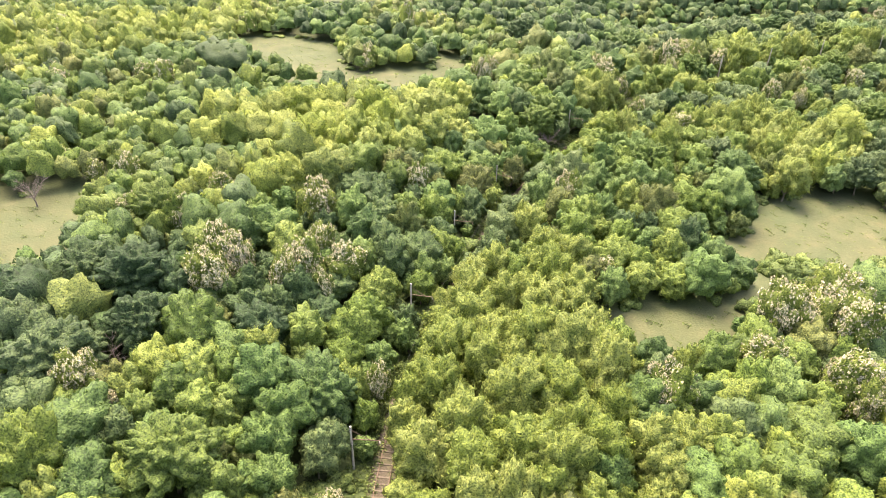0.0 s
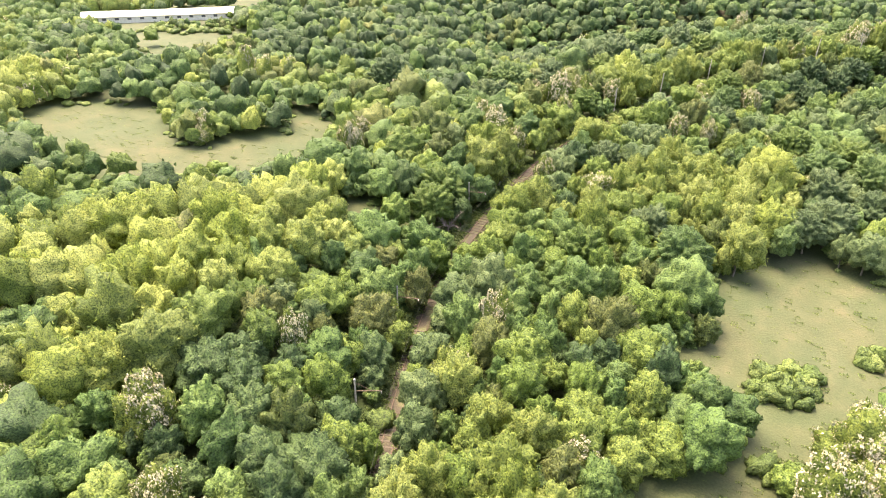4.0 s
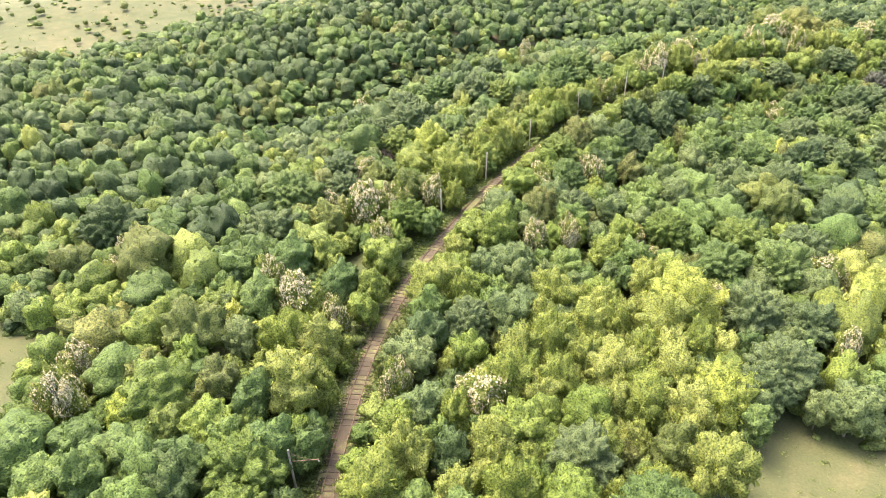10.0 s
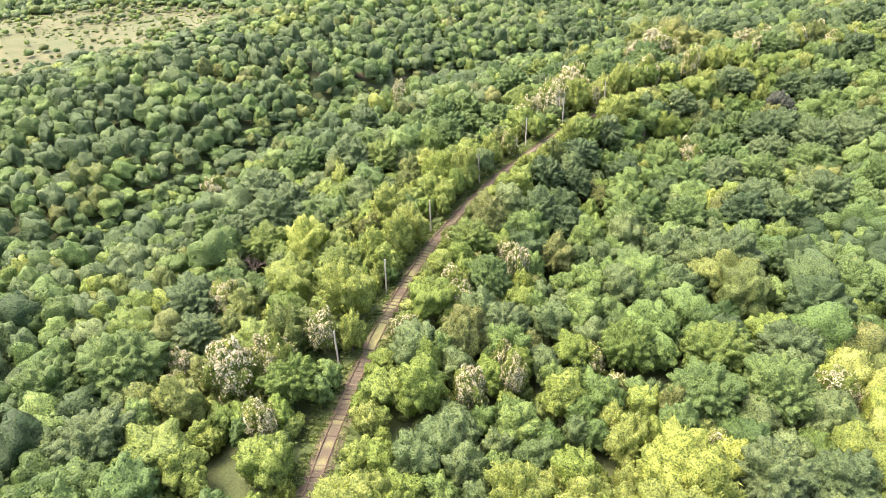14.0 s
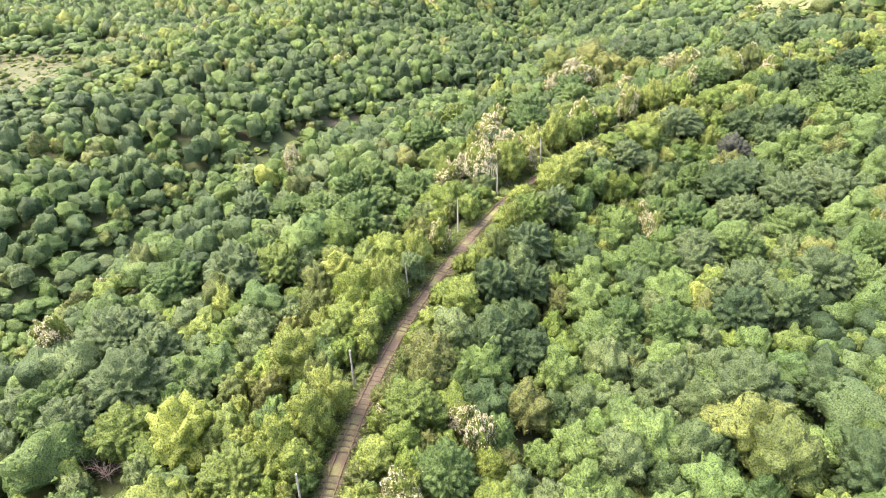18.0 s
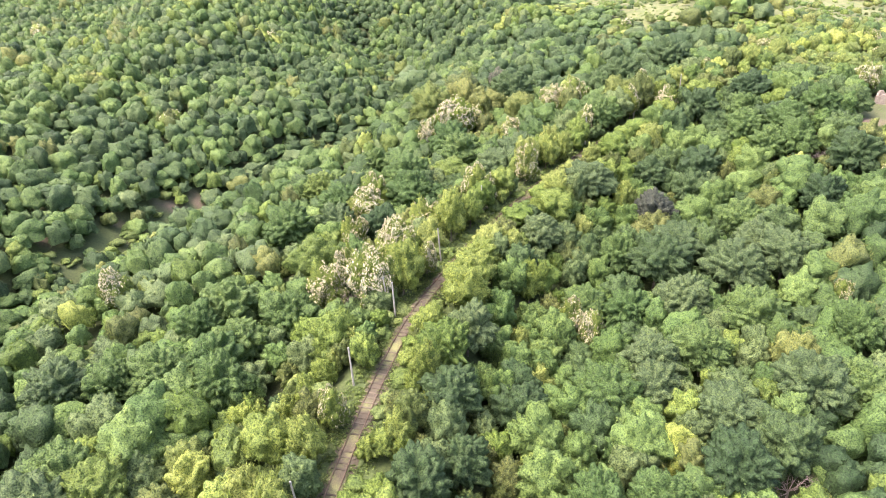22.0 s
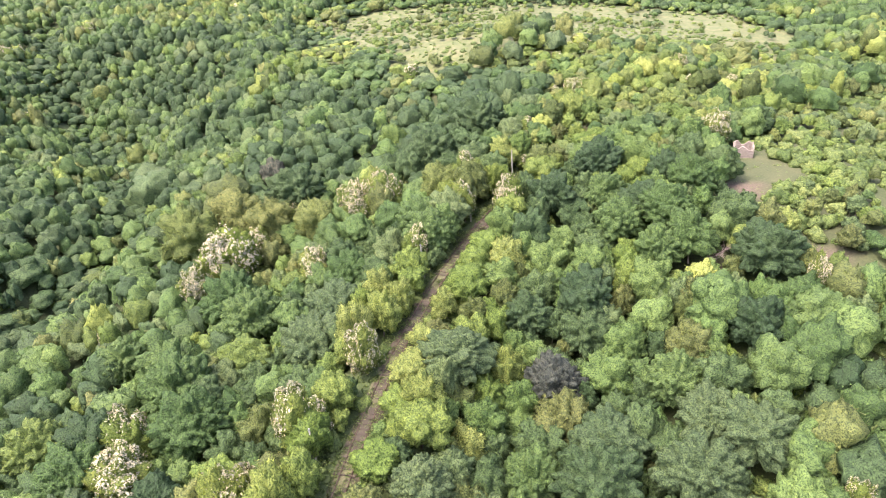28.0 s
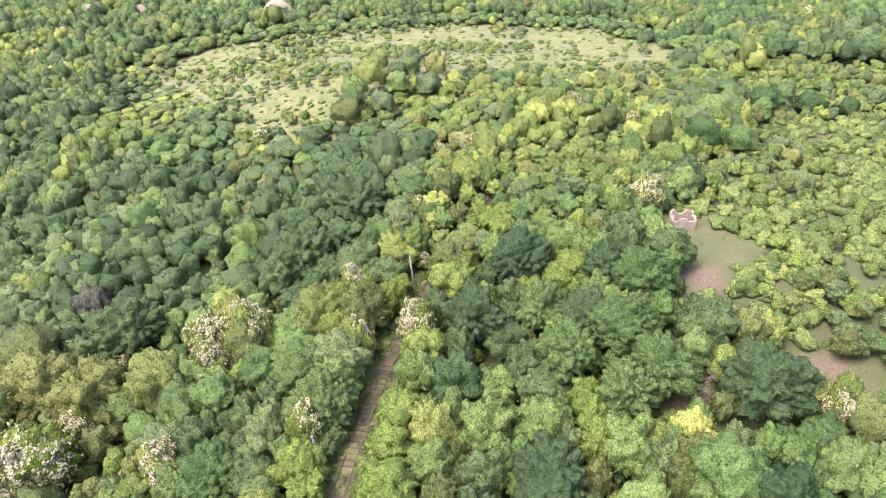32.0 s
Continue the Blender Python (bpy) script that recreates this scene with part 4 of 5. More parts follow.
def plant_woods():
    """Seeded dart throwing; each tree is (x, y, radius, kind, tall)."""
    rng = np.random.default_rng(11)
    cells, trees = {}, []

    def room(x, y, r, close=0.61):
        i, j = int(x // 8), int(y // 8)
        for a in range(i - 1, i + 2):
            for b in range(j - 1, j + 2):
                for k in cells.get((a, b), ()):
                    t = trees[k]
                    if (t[0] - x) ** 2 + (t[1] - y) ** 2 < (close * (t[2] + r)) ** 2:
                        return False
        return True

    def add(x, y, r, kind, tall):
        cells.setdefault((int(x // 8), int(y // 8)), []).append(len(trees))
        trees.append((x, y, r, kind, tall))

    gx, gy = np.array([g[0] for g in GROVES]), np.array([g[1] for g in GROVES])
    gd, _, gside = to_track(gx, gy)
    grim, gpath = np.minimum(meadow_rim(gx, gy), stands_free(gx, gy)), line_distance(gx, gy, NEAR_VIEW)
    for (x, y, r, kind), dist, hand, open_, path in zip(GROVES, gd, gside, grim, gpath):
        if kind == "maple_tree" and hand < 0 and x > 190 and dist > 12:
            kind = "broadleaf_tree"
        if 150 < x < 265 and dist < (22 if hand > 0 else 9):   # light young growth on the railway bank
            kind = {"broadleaf_tree": "maple_tree", "maple_tree": "acacia_tree" if rng.random() < 0.5 else "maple_tree"}.get(kind, kind)
        if open_ < min(0.5 * r, 2.0) - 1.0:
            continue
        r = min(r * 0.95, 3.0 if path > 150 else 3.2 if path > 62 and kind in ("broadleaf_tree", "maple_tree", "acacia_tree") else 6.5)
        tall = (3.4 + 1.3 * r) / (1.66 * r) * rng.uniform(0.94, 1.08)
        if kind == "flowering_acacia_tree":
            tall *= 1.12
        if hand < 0 and 72 < x < 322 and dist < 13:
            tall = min(tall, (1.4 + (1.8 if x < 100 else 1.3 if x < 150 else 1.0) * (dist - 1.3)) / (1.6 * r))
        add(x, y, r, kind, max(tall, 0.5))
    for cx, cy, wide, many in ((105, 49, 5.5, 22), (121, 43, 3.0, 7), (88, 44, 2.5, 5), (305, -40, 3.0, 5), (293, -34, 3.0, 6)):   # thickets out in the meadows
        for _ in range(many):
            a, e = rng.uniform(0, 6.28), wide * math.sqrt(rng.random())
            add(cx + e * math.cos(a), cy + 0.8 * e * math.sin(a), rng.uniform(0.9, 1.6), "shrub", rng.uniform(1.5, 2.1))
    n = 120000
    x, y = rng.uniform(-50, 710, n), rng.uniform(-300, 392, n)
    ok = region(x, y)
    x, y = x[ok], y[ok]
    n = len(x)
    d, _, side = to_track(x, y)
    rim = np.minimum(np.minimum(meadow_rim(x, y), stands_free(x, y)), rim_distance(x, y, SOIL) + 1.5)
    zones = {k: inside(x, y, c) for k, c in (("yellow", YELLOW), ("dark", DARK), ("scrub", SCRUB), ("grey", GREY), ("fresh", FRESH), ("young", YOUNG), ("olive", OLIVE), ("pale", PALE), ("shady", SHADY))}
    grassy, pasture, top = within(x, y, GRASS_HILL), within(x, y, PASTURE), line_distance(x, y, HILLTOP)
    bank = inside(x, y, OPEN_BANK)
    beyond = np.minimum(line_distance(x, y, GRASS_HILL[8:] + GRASS_HILL[:1]), line_distance(x, y, PASTURE[9:12]))   # lower growth behind and before the grassy hill
    front = np.minimum(line_distance(x, y, GRASS_HILL[:8]), line_distance(x, y, PASTURE[:9]))
    front = np.minimum(front, 2.2 * line_distance(x, y, GLADE_RIM))
    gully, crest = line_distance(x, y, RAVINE), np.minimum(line_distance(x, y, RIDGE), line_distance(x, y, SPUR))
    size = wave(x, y, 17, 0.4)
    roll = rng.random((n, 4))
    # alike trees grow in drifts: the kind follows a slow field as well as chance
    drift = 0.5 + 0.5 * wave(x, y, 19, 6.0)
    mixed = 0.62 * drift + 0.38 * roll[:, 0]
    roll[np.argsort(mixed), 0] = np.linspace(0, 1, n)
    away = np.hypot(x - 200, y - 70)
    names = list(KINDS)[:8]
    mixes = {  # oak, broadleaf, willow, maple, acacia, hawthorn, flowering, shrub
        "yellow": (0.01, 0.05, 0.02, 0.10, 0.72, 0.04, 0.04, 0.02), "dark": (0.66, 0.20, 0.08, 0.03, 0.0, 0.02, 0.0, 0.01),
        "grey": (0.16, 0.26, 0.50, 0.06, 0.0, 0.02, 0.0, 0.0), "fresh": (0.03, 0.27, 0.05, 0.60, 0.02, 0.01, 0.0, 0.02),
        "young": (0.01, 0.12, 0.11, 0.31, 0.17, 0.12, 0.03, 0.13), "scrub": (0.0, 0.06, 0.07, 0.14, 0.0, 0.08, 0.0, 0.65),
        "west": (0.07, 0.33, 0.09, 0.34, 0.05, 0.04, 0.02, 0.06), "east": (0.20, 0.51, 0.15, 0.06, 0.01, 0.04, 0.006, 0.024)}
    mixes.update({  # the smaller stands, in the same order
        "pale": (0.0, 0.05, 0.33, 0.27, 0.10, 0.25, 0.0, 0.0),
        "olive": (0.05, 0.28, 0.05, 0.05, 0.02, 0.52, 0.03, 0.0),
        "crest": (0.06, 0.40, 0.14, 0.30, 0.02, 0.04, 0.0, 0.04),
        "bank": (0.04, 0.34, 0.26, 0.22, 0.03, 0.06, 0.02, 0.03),
        "shady": (0.36, 0.42, 0.08, 0.06, 0.0, 0.07, 0.005, 0.005),
        "verge": (0.0, 0.06, 0.0, 0.36, 0.26, 0.08, 0.02, 0.22),
        "lineside": (0.0, 0.20, 0.07, 0.30, 0.27, 0.08, 0.06, 0.02)})
    mixes = {k: np.cumsum(v) for k, v in mixes.items()}
    for i in range(n):
        u = roll[i]
        zone = next((k for k in ("scrub", "olive", "pale", "yellow", "fresh", "grey", "dark", "young", "shady") if zones[k][i] > 0), "")
        # darker kinds stand in for the ravine's shade, lighter ones for lit ridges
        if not zone and gully[i] < 7:
            zone = "dark"
        if not zone and crest[i] < 17:
            zone = "crest"
        if not zone:
            zone = "lineside" if d[i] < 10 and x[i] > 280 else "bank" if 150 < x[i] < 285 and d[i] < (42 if side[i] > 0 else 24) else "west" if x[i] < 165 else "east"
        if zone not in ("dark", "olive") and 120 < x[i] < 268 and d[i] < (20 if side[i] > 0 else 8):
            zone = "verge"
        if grassy[i] or pasture[i]:
            bare = 0.86 if pasture[i] and x[i] < 340 else 0.82 if top[i] < 13 and grassy[i] else 0.3
            kind = names[min(7, int(np.searchsorted(mixes["scrub"], u[0])))]
            r = 0.3 + 0.65 * u[1] ** 2 if kind == "shrub" else 0.7 + 0.8 * u[1]
            if roll[i, 2] > bare and room(x[i], y[i], r, 0.85) and rim[i] > 0:
                add(x[i], y[i], r, kind, 1.25 if kind == "shrub" else 1.1)
            continue
        kind = names[min(7, int(np.searchsorted(mixes[zone], u[0])))]
        if kind in ("oak_tree", "broadleaf_tree", "willow_tree"):
            r = 2.1 + 1.9 * u[1] ** 1.5 + 0.4 * size[i]
        elif kind == "shrub":
            r = 1.0 + 1.3 * u[1]
        else:
            r = 1.8 + 1.4 * u[1]
        if zone == "verge":
            r = 1.1 + 1.2 * u[1]
        elif zone == "scrub":
            r = 0.8 + 1.0 * u[1]
        elif zone == "young":
            r = min(r, 1.2 + 1.5 * u[1])
        elif away[i] > 230:
            r = 1.9 + 1.4 * u[1] ** 1.5
        if away[i] > 190 and kind == "shrub" and zone not in ("scrub", "young"):
            continue
        if side[i] > 0 and d[i] > 40 and kind != "shrub":
            r *= 0.82
        if bank[i] > 0:
            kind, r = "shrub", 0.8 + 0.9 * u[1]
        if d[i] < (0.2 * r if x[i] > 344 else 0.7 + 0.55 * r if x[i] > 334 else 0.55 + 0.55 * r if 28 < x[i] < 74 else 0.8 + 0.6 * r if 74 <= x[i] < 100 else 1.3 + 0.8 * r if side[i] < 0 or x[i] > 322 else 1.4 + 0.8 * r):
            continue
        if rim[i] < (0.3 * r if zone == "scrub" else 0.85 * r):
            continue
        if room(x[i], y[i], r, 0.50 if away[i] > 200 or zone == "scrub" else 0.56):
            high = 1.5 if kind == "shrub" else (1.05 + 0.42 * u[3]) * (1.25 if r < 2.8 and zone not in ("young", "scrub") else 1.0)
            if side[i] < 0 and (x[i] < 28 or 72 < x[i] < 322):
                high = min(high, (1.2 + (1.8 if 72 < x[i] < 100 else 1.3 if 100 <= x[i] < 150 else 0.95) * (d[i] - 1.3)) / (1.6 * r)) if d[i] < 13 else high
            if beyond[i] < 16:
                high *= 0.55
            if front[i] < 24:
                high *= 0.62
            if gully[i] < 9:
                high *= 0.7
            if bank[i] > 0:
                high = min(high, 2.4 / (1.7 * r))
            if high > 0.35:
                add(x[i], y[i], r, kind, high)
    # smaller trees in the gaps of the canopy
    for i in range(n):
        u = roll[i]
        if (d[i] > (70 if side[i] < 0 else 55) and gully[i] > 15) or zones["scrub"][i] > 0 or grassy[i] or pasture[i]:
            continue
        r = 1.1 + 0.9 * u[1]
        if d[i] < 1.3 + r or rim[i] < 0.9 * r or not room(x[i], y[i], r, 0.47):
            continue
        kind = ("broadleaf_tree", "maple_tree", "shrub", "hawthorn_tree", "broadleaf_tree", "shrub", "oak_tree", "shrub")[int(u[2] * 8)]
        if zones["yellow"][i] > 0 and u[0] < 0.7:
            kind = "acacia_tree"
        high = 1.25 + 0.5 * u[3] if kind != "shrub" else 1.2
        if side[i] < 0 and d[i] < 13:
            high = min(high, (1.2 + 0.75 * (d[i] - 1.3)) / (1.6 * r))
        add(x[i], y[i], r, kind, max(high, 0.6))
    # bushes that step the wood's edge down to the meadows
    edge = np.minimum(meadow_rim(x, y), 99)
    for i in range(0, n):
        if 0.2 < edge[i] < 3.0 and d[i] > 3.0:
            r = 0.5 + 0.9 * roll[i, 2]
            if edge[i] > 0.6 * r and room(x[i], y[i], r, 0.42):
                add(x[i], y[i], r, "shrub", 0.9 + 0.4 * roll[i, 3])
    # undergrowth that fills the gaps beside the railway
    for i in range(0, n, 2):
        if d[i] < 45 and rim[i] > 0.4:
            r = 0.7 + 0.8 * roll[i, 2]
            if d[i] > (0.85 + 0.6 * r if x[i] > 300 else 1.35 + 0.85 * r) and room(x[i], y[i], r * (0.55 if x[i] > 300 else 0.8)):
                add(x[i], y[i], r, "shrub", 1.0)
    return trees


TREES = plant_woods()
THINGS_EACH = {"oak_tree": 280, "broadleaf_tree": 300, "willow_tree": 240, "maple_tree": 280, "acacia_tree": 290, "hawthorn_tree": 160, "flowering_acacia_tree": 130, "shrub": 150, "plum_tree": 9}
LABELS = {
    "oak_tree": ("oak tree with a dense dark green domed crown", "dark green oaks"),
    "broadleaf_tree": ("broadleaf tree with a lumpy mid-green crown", "mid-green woodland trees"),
    "willow_tree": ("broad tree with a soft silvery grey-green crown", "grey-green woodland trees"),
    "maple_tree": ("young tree with a bright fresh green crown", "bright green woodland trees"),
    "acacia_tree": ("feathery acacia tree with yellow-green spring leaves", "yellow-green acacias"),
    "hawthorn_tree": ("thin olive-brown tree with sparse leaves", "olive-brown trees"),
    "flowering_acacia_tree": ("acacia tree with cream-white blossom over green leaves", "flowering acacias"),
    "plum_tree": ("tree with a dull slate-grey domed crown", "slate-grey trees"),
    "shrub": ("low rounded green shrub growing in rough grass", "low shrubs"),
}


def tree_proto(kind, seed, large):
    """A large crown is broken into more and smaller puffs than a small one, so that the leaves keep their size."""
    shape = KINDS[kind][2]
    boughs, puffs, cards, size, fine = {"dome": (22, 150, 1000, 0.040, 5) if large else (14, 70, 800, 0.060, 4),
                                        "airy": (20, 90, 1300, 0.050, 4) if large else (14, 60, 900, 0.065, 4), "low": (9, 26, 260, 0.09, 3)}[shape]
    v, f, leafy, surface = crown(shape, seed, boughs, puffs, cards, size, fine)
    soft = np.arange(len(f)) >= leafy
    if kind == "shrub":
        root = new(kind, mesh_from("shrub", v, f, LEAVES[kind], soft=soft))
    else:
        root = new(kind)
        root.empty_display_size = 0.5
        part("trunk", trunk_mesh(shape, seed), BARK, root)
        part("crown", mesh_from("crown", v, f, LEAVES[kind], soft=soft), None, root)
        if kind == "flowering_acacia_tree":
            bv, bf = blossom(surface, seed + 5, 12, 2600, 0.052)
            part("blossom", mesh_from("blossom", bv, bf, BLOSSOM), None, root, "cream-white hanging flower clusters")
    return tagged(root, LABELS[kind][0], "shrub" if kind == "shrub" else "tree", LABELS[kind][1])


def build_woods():
    rng = np.random.default_rng(5)
    pos = np.array([(t[0], t[1]) for t in TREES])
    gz = ground_z(pos[:, 0], pos[:, 1])
    d, _, side = to_track(pos[:, 0], pos[:, 1])
    reach = line_distance(pos[:, 0], pos[:, 1], NEAR_VIEW)
    for kind in KINDS:
        shape = KINDS[kind][2]
        mine = [i for i, t in enumerate(TREES) if t[3] == kind]
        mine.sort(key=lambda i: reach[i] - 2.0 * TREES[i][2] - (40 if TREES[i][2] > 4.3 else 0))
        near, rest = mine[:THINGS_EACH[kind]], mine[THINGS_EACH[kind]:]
        protos, first = {}, {}
        for n, i in enumerate(near):
            x, y, r, _, tall = TREES[i]
            m = Matrix.LocRotScale((x, y, gz[i] - 0.1), Euler((rng.normal(0, 0.07), rng.normal(0, 0.07), rng.uniform(0, 6.28))), (r * rng.uniform(0.9, 1.12), r * rng.uniform(0.86, 1.08), r * tall))
            key = (r > 4.0 and kind != "shrub", n % 5)
            if key in protos:
                copy_thing(protos[key], m)
            else:
                protos[key] = tree_proto(kind, 100 + 17 * key[1] + len(kind), key[0])
                first[key] = m
        for key, m in first.items():
            protos[key].matrix_basis = m
        # the woods further off, joined
        lods = {0: [], 1: [], 2: []}
        lod_shape = {0: (15, 60, 330, 0.065, 4), 1: (13, 30, 95, 0.10, 3), 2: (9, 16, 90, 0.13, 2)} if shape != "low" else {0: (6, 12, 70, 0.13, 3), 1: (5, 9, 34, 0.16, 2), 2: (5, 9, 26, 0.18, 2)}
        for k in range(4):
            for step, (p, q, c, s, fine) in lod_shape.items():
                lods[step].append(crown(shape, 900 + 31 * k + len(kind), p, q, c, s, fine, (-0.3, -0.25, -0.3)[step]))
        V, F, T, BV, BF, BT, N = [], [], [], [], [], [], []
        nv = nb = 0
        for i in rest:
            x, y, r, _, tall = TREES[i]
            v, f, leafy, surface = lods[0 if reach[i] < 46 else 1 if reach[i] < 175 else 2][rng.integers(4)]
            a = rng.uniform(0, 6.28)
            ca, sa = math.cos(a) * r, math.sin(a) * r
            turn = np.array(((ca, -sa, 0), (sa, ca, 0), (0, 0, r * tall))) @ np.diag((rng.uniform(0.9, 1.3), rng.uniform(0.78, 1.1), rng.uniform(0.88, 1.15)))
            at = np.array((x, y, gz[i] - 0.1))
            V.append(v @ turn.T + at)
            F.append(f + nv)
            N.append(np.arange(len(f)) >= leafy)
            tint = rng.random()
            T.append(np.full(len(v), tint))
            nv += len(v)
            if kind == "flowering_acacia_tree":
                bv, bf = blossom(surface, i, 7, 420, 0.085)
                BV.append(bv @ turn.T + at)
                BF.append(bf + nb)
                BT.append(np.full(len(bv), tint))
                nb += len(bv)
        if V:
            me = mesh_from(kind + "_woods", np.concatenate(V), np.concatenate(F), LEAVES_JOINED[kind], np.concatenate(T), soft=np.concatenate(N))
            wood = tagged(new(kind + "_woods", me), "distant woods of " + LABELS[kind][1], "woodland", kind="stuff")
            if BV:
                part("blossom", mesh_from("blossom", np.concatenate(BV), np.concatenate(BF), BLOSSOM_JOINED, np.concatenate(BT)), None, wood, "cream-white flower clusters")


build_woods()


# ---- railway ----
def offset_line(off, lift, points=None):
    p = LINE if points is None else points
    nrm = np.stack([-LINE_DIR[:, 1], LINE_DIR[:, 0]], 1)
    q = LINE + nrm * off
    return np.stack([q[:, 0], q[:, 1], track_z(LINE[:, 0]) + lift], 1)


def ribbon(profile):
    """Sweeps a cross-section of (offset, lift) along the railway."""
    rows = np.stack([offset_line(o, h) for o, h in profile], 1)
    n, k, _ = rows.shape
    i = (np.arange(n - 1)[:, None] * k + np.arange(k - 1)[None, :]).ravel()
    return rows.reshape(-1, 3), np.stack([i, i + 1, i + k + 1, i + k], 1)


def build_railway():
    track = tagged(new("railway_track"), "overgrown single railway track with rusty rails on worn sleepers", "railway", kind="structure")
    track.location = (*LINE[0], float(track_z(LINE[0, 0])))
    inv = Matrix.Translation(-Vector(track.location))
    v, f = ribbon([(-2.0, -0.35), (-1.35, -0.02), (-0.95, 0.07), (0, 0.08), (0.95, 0.07), (1.35, -0.02), (2.0, -0.35)])
    part("ballast", mesh_from("ballast", v, f, ballast_material()), None, track, "brown earthy ballast with patches of weeds", inv)
    for s in (-1, 1):
        o = 0.7525 * s
        v, f = ribbon([(o - 0.065, 0.17), (o - 0.062, 0.185), (o - 0.012, 0.20), (o - 0.012, 0.27), (o - 0.036, 0.29), (o - 0.036, 0.325),
                       (o + 0.036, 0.325), (o + 0.036, 0.29), (o + 0.012, 0.27), (o + 0.012, 0.20), (o + 0.062, 0.185), (o + 0.065, 0.17)][::-1])
        part("rail", mesh_from("rail", v, f, RUST), None, track, "", inv)
    bm = bmesh.new()
    box(bm, -1.3, -0.13, -0.04, 1.3, 0.13, 0.17, 0.025)
    wood = bpy.data.meshes.new("sleeper")
    bm.to_mesh(wood)
    bm.free()
    wood.materials.append(sleeper_material())
    rng = np.random.default_rng(3)
    n = len(LINE)
    spots = [s for s in np.arange(30, n - 30, 0.95)]
    bare = []
    for s in spots:
        i = int(s)
        u = s - i
        x, y = LINE[i] * (1 - u) + LINE[i + 1] * u
        a = math.atan2(LINE_DIR[i, 1], LINE_DIR[i, 0])
        buried = wave(s, 0 * s, 7.0, 2.2) > 0.15
        if buried and rng.random() < 0.75:
            continue
        m = pose(x, y, float(track_z(x)) - rng.uniform(0.0, 0.05), 0, 0, math.degrees(a) - 90 + rng.uniform(-2, 2))
        bare.append((x, m))
    for x, m in [b for b in bare if b[0] > 88][:300]:
        part("sleeper", wood, None, track, "", inv @ m)
    rest = [m for x, m in bare if x <= 88] + [b[1] for b in bare if b[0] > 88][300:]
    wv = np.array([v.co[:] for v in wood.vertices])
    V, F = [], []
    bm = bmesh.new()
    bm.from_mesh(wood)
    bmesh.ops.triangulate(bm, faces=bm.faces[:])
    wf = np.array([[v.index for v in f.verts] for f in bm.faces])
    bm.free()
    for k, m in enumerate(rest):
        mm = np.array(m)
        V.append(wv @ mm[:3, :3].T + mm[:3, 3])
        F.append(wf + k * len(wv))
    ob = part("further_sleepers", mesh_from("further_sleepers", np.concatenate(V), np.concatenate(F), plain("old_sleepers", (0.06, 0.048, 0.037), (0.13, 0.108, 0.084), 5)), None, track, "worn sleepers further along the line", inv)
    tagged(ob, kind="stuff")


build_railway()

def build_weeds():
    """Low weeds that crowd both edges of the line."""
    rng = np.random.default_rng(21)
    v0, f0, leafy, _ = crown("low", 77, 5, 7, 42, 0.30, 2)
    v0, f0 = v0[:3 * leafy], f0[:leafy]
    V, F, T = [], [], []
    for k in range(5000):
        i = rng.integers(20, len(LINE) - 4)
        close = 0.7 if LINE[i, 0] > 285 or LINE[i, 0] < 70 else 0.95
        s = rng.choice((-1, 1))
        o = s * (close + abs(rng.normal(0, 1.5)))
        if LINE[i, 0] > 285 and rng.random() < 0.4:
            o = rng.uniform(-1.3, 1.3)
        x, y = LINE[i, 0] - LINE_DIR[i, 1] * o, LINE[i, 1] + LINE_DIR[i, 0] * o
        r = rng.uniform(0.25, 0.5) + 0.16 * np.clip(abs(o) - 1.0, 0, 2.5)
        z = float(track_z(LINE[i, 0])) - 0.05 if abs(o) < 1.7 else float(track_z(LINE[i, 0])) - 0.3
        V.append(v0 * r + np.array((x, y, z)))
        F.append(f0 + k * len(v0))
        T.append(np.full(len(v0), rng.random()))
    me = mesh_from("lineside_weeds", np.concatenate(V), np.concatenate(F), LEAVES_JOINED["shrub"], np.concatenate(T))
    tagged(new("lineside_weeds", me), "low green weeds crowding both edges of the railway", "weeds", kind="stuff")


build_weeds()

def build_tufts():
    """Sparse weeds and tufts out on the meadows."""
    rng = np.random.default_rng(31)
    v0, f0, leafy, _ = crown("low", 78, 5, 6, 30, 0.34, 2)
    v0, f0 = v0[:3 * leafy], f0[:leafy]
    V, F, T = [], [], []
    k = 0
    tx, ty = rng.uniform(-15, 320, 60000), rng.uniform(-45, 225, 60000)
    for x, y in list(zip(*[q[meadow_rim(tx, ty) < -0.6] for q in (tx, ty)]))[:1100]:
        r = 0.12 + 0.35 * rng.random() ** 3
        V.append(v0 * np.array((r, r, r * 0.8)) + np.array((x, y, float(ground_z(x, y)[0]) - 0.03)))
        F.append(f0 + k * len(v0))
        T.append(np.full(len(v0), rng.random()))
        k += 1
    me = mesh_from("meadow_tufts", np.concatenate(V), np.concatenate(F), LEAVES_JOINED["shrub"], np.concatenate(T))
    tagged(new("meadow_tufts", me), "sparse low tufts of weeds on the meadows", "weeds", kind="stuff")


build_tufts()


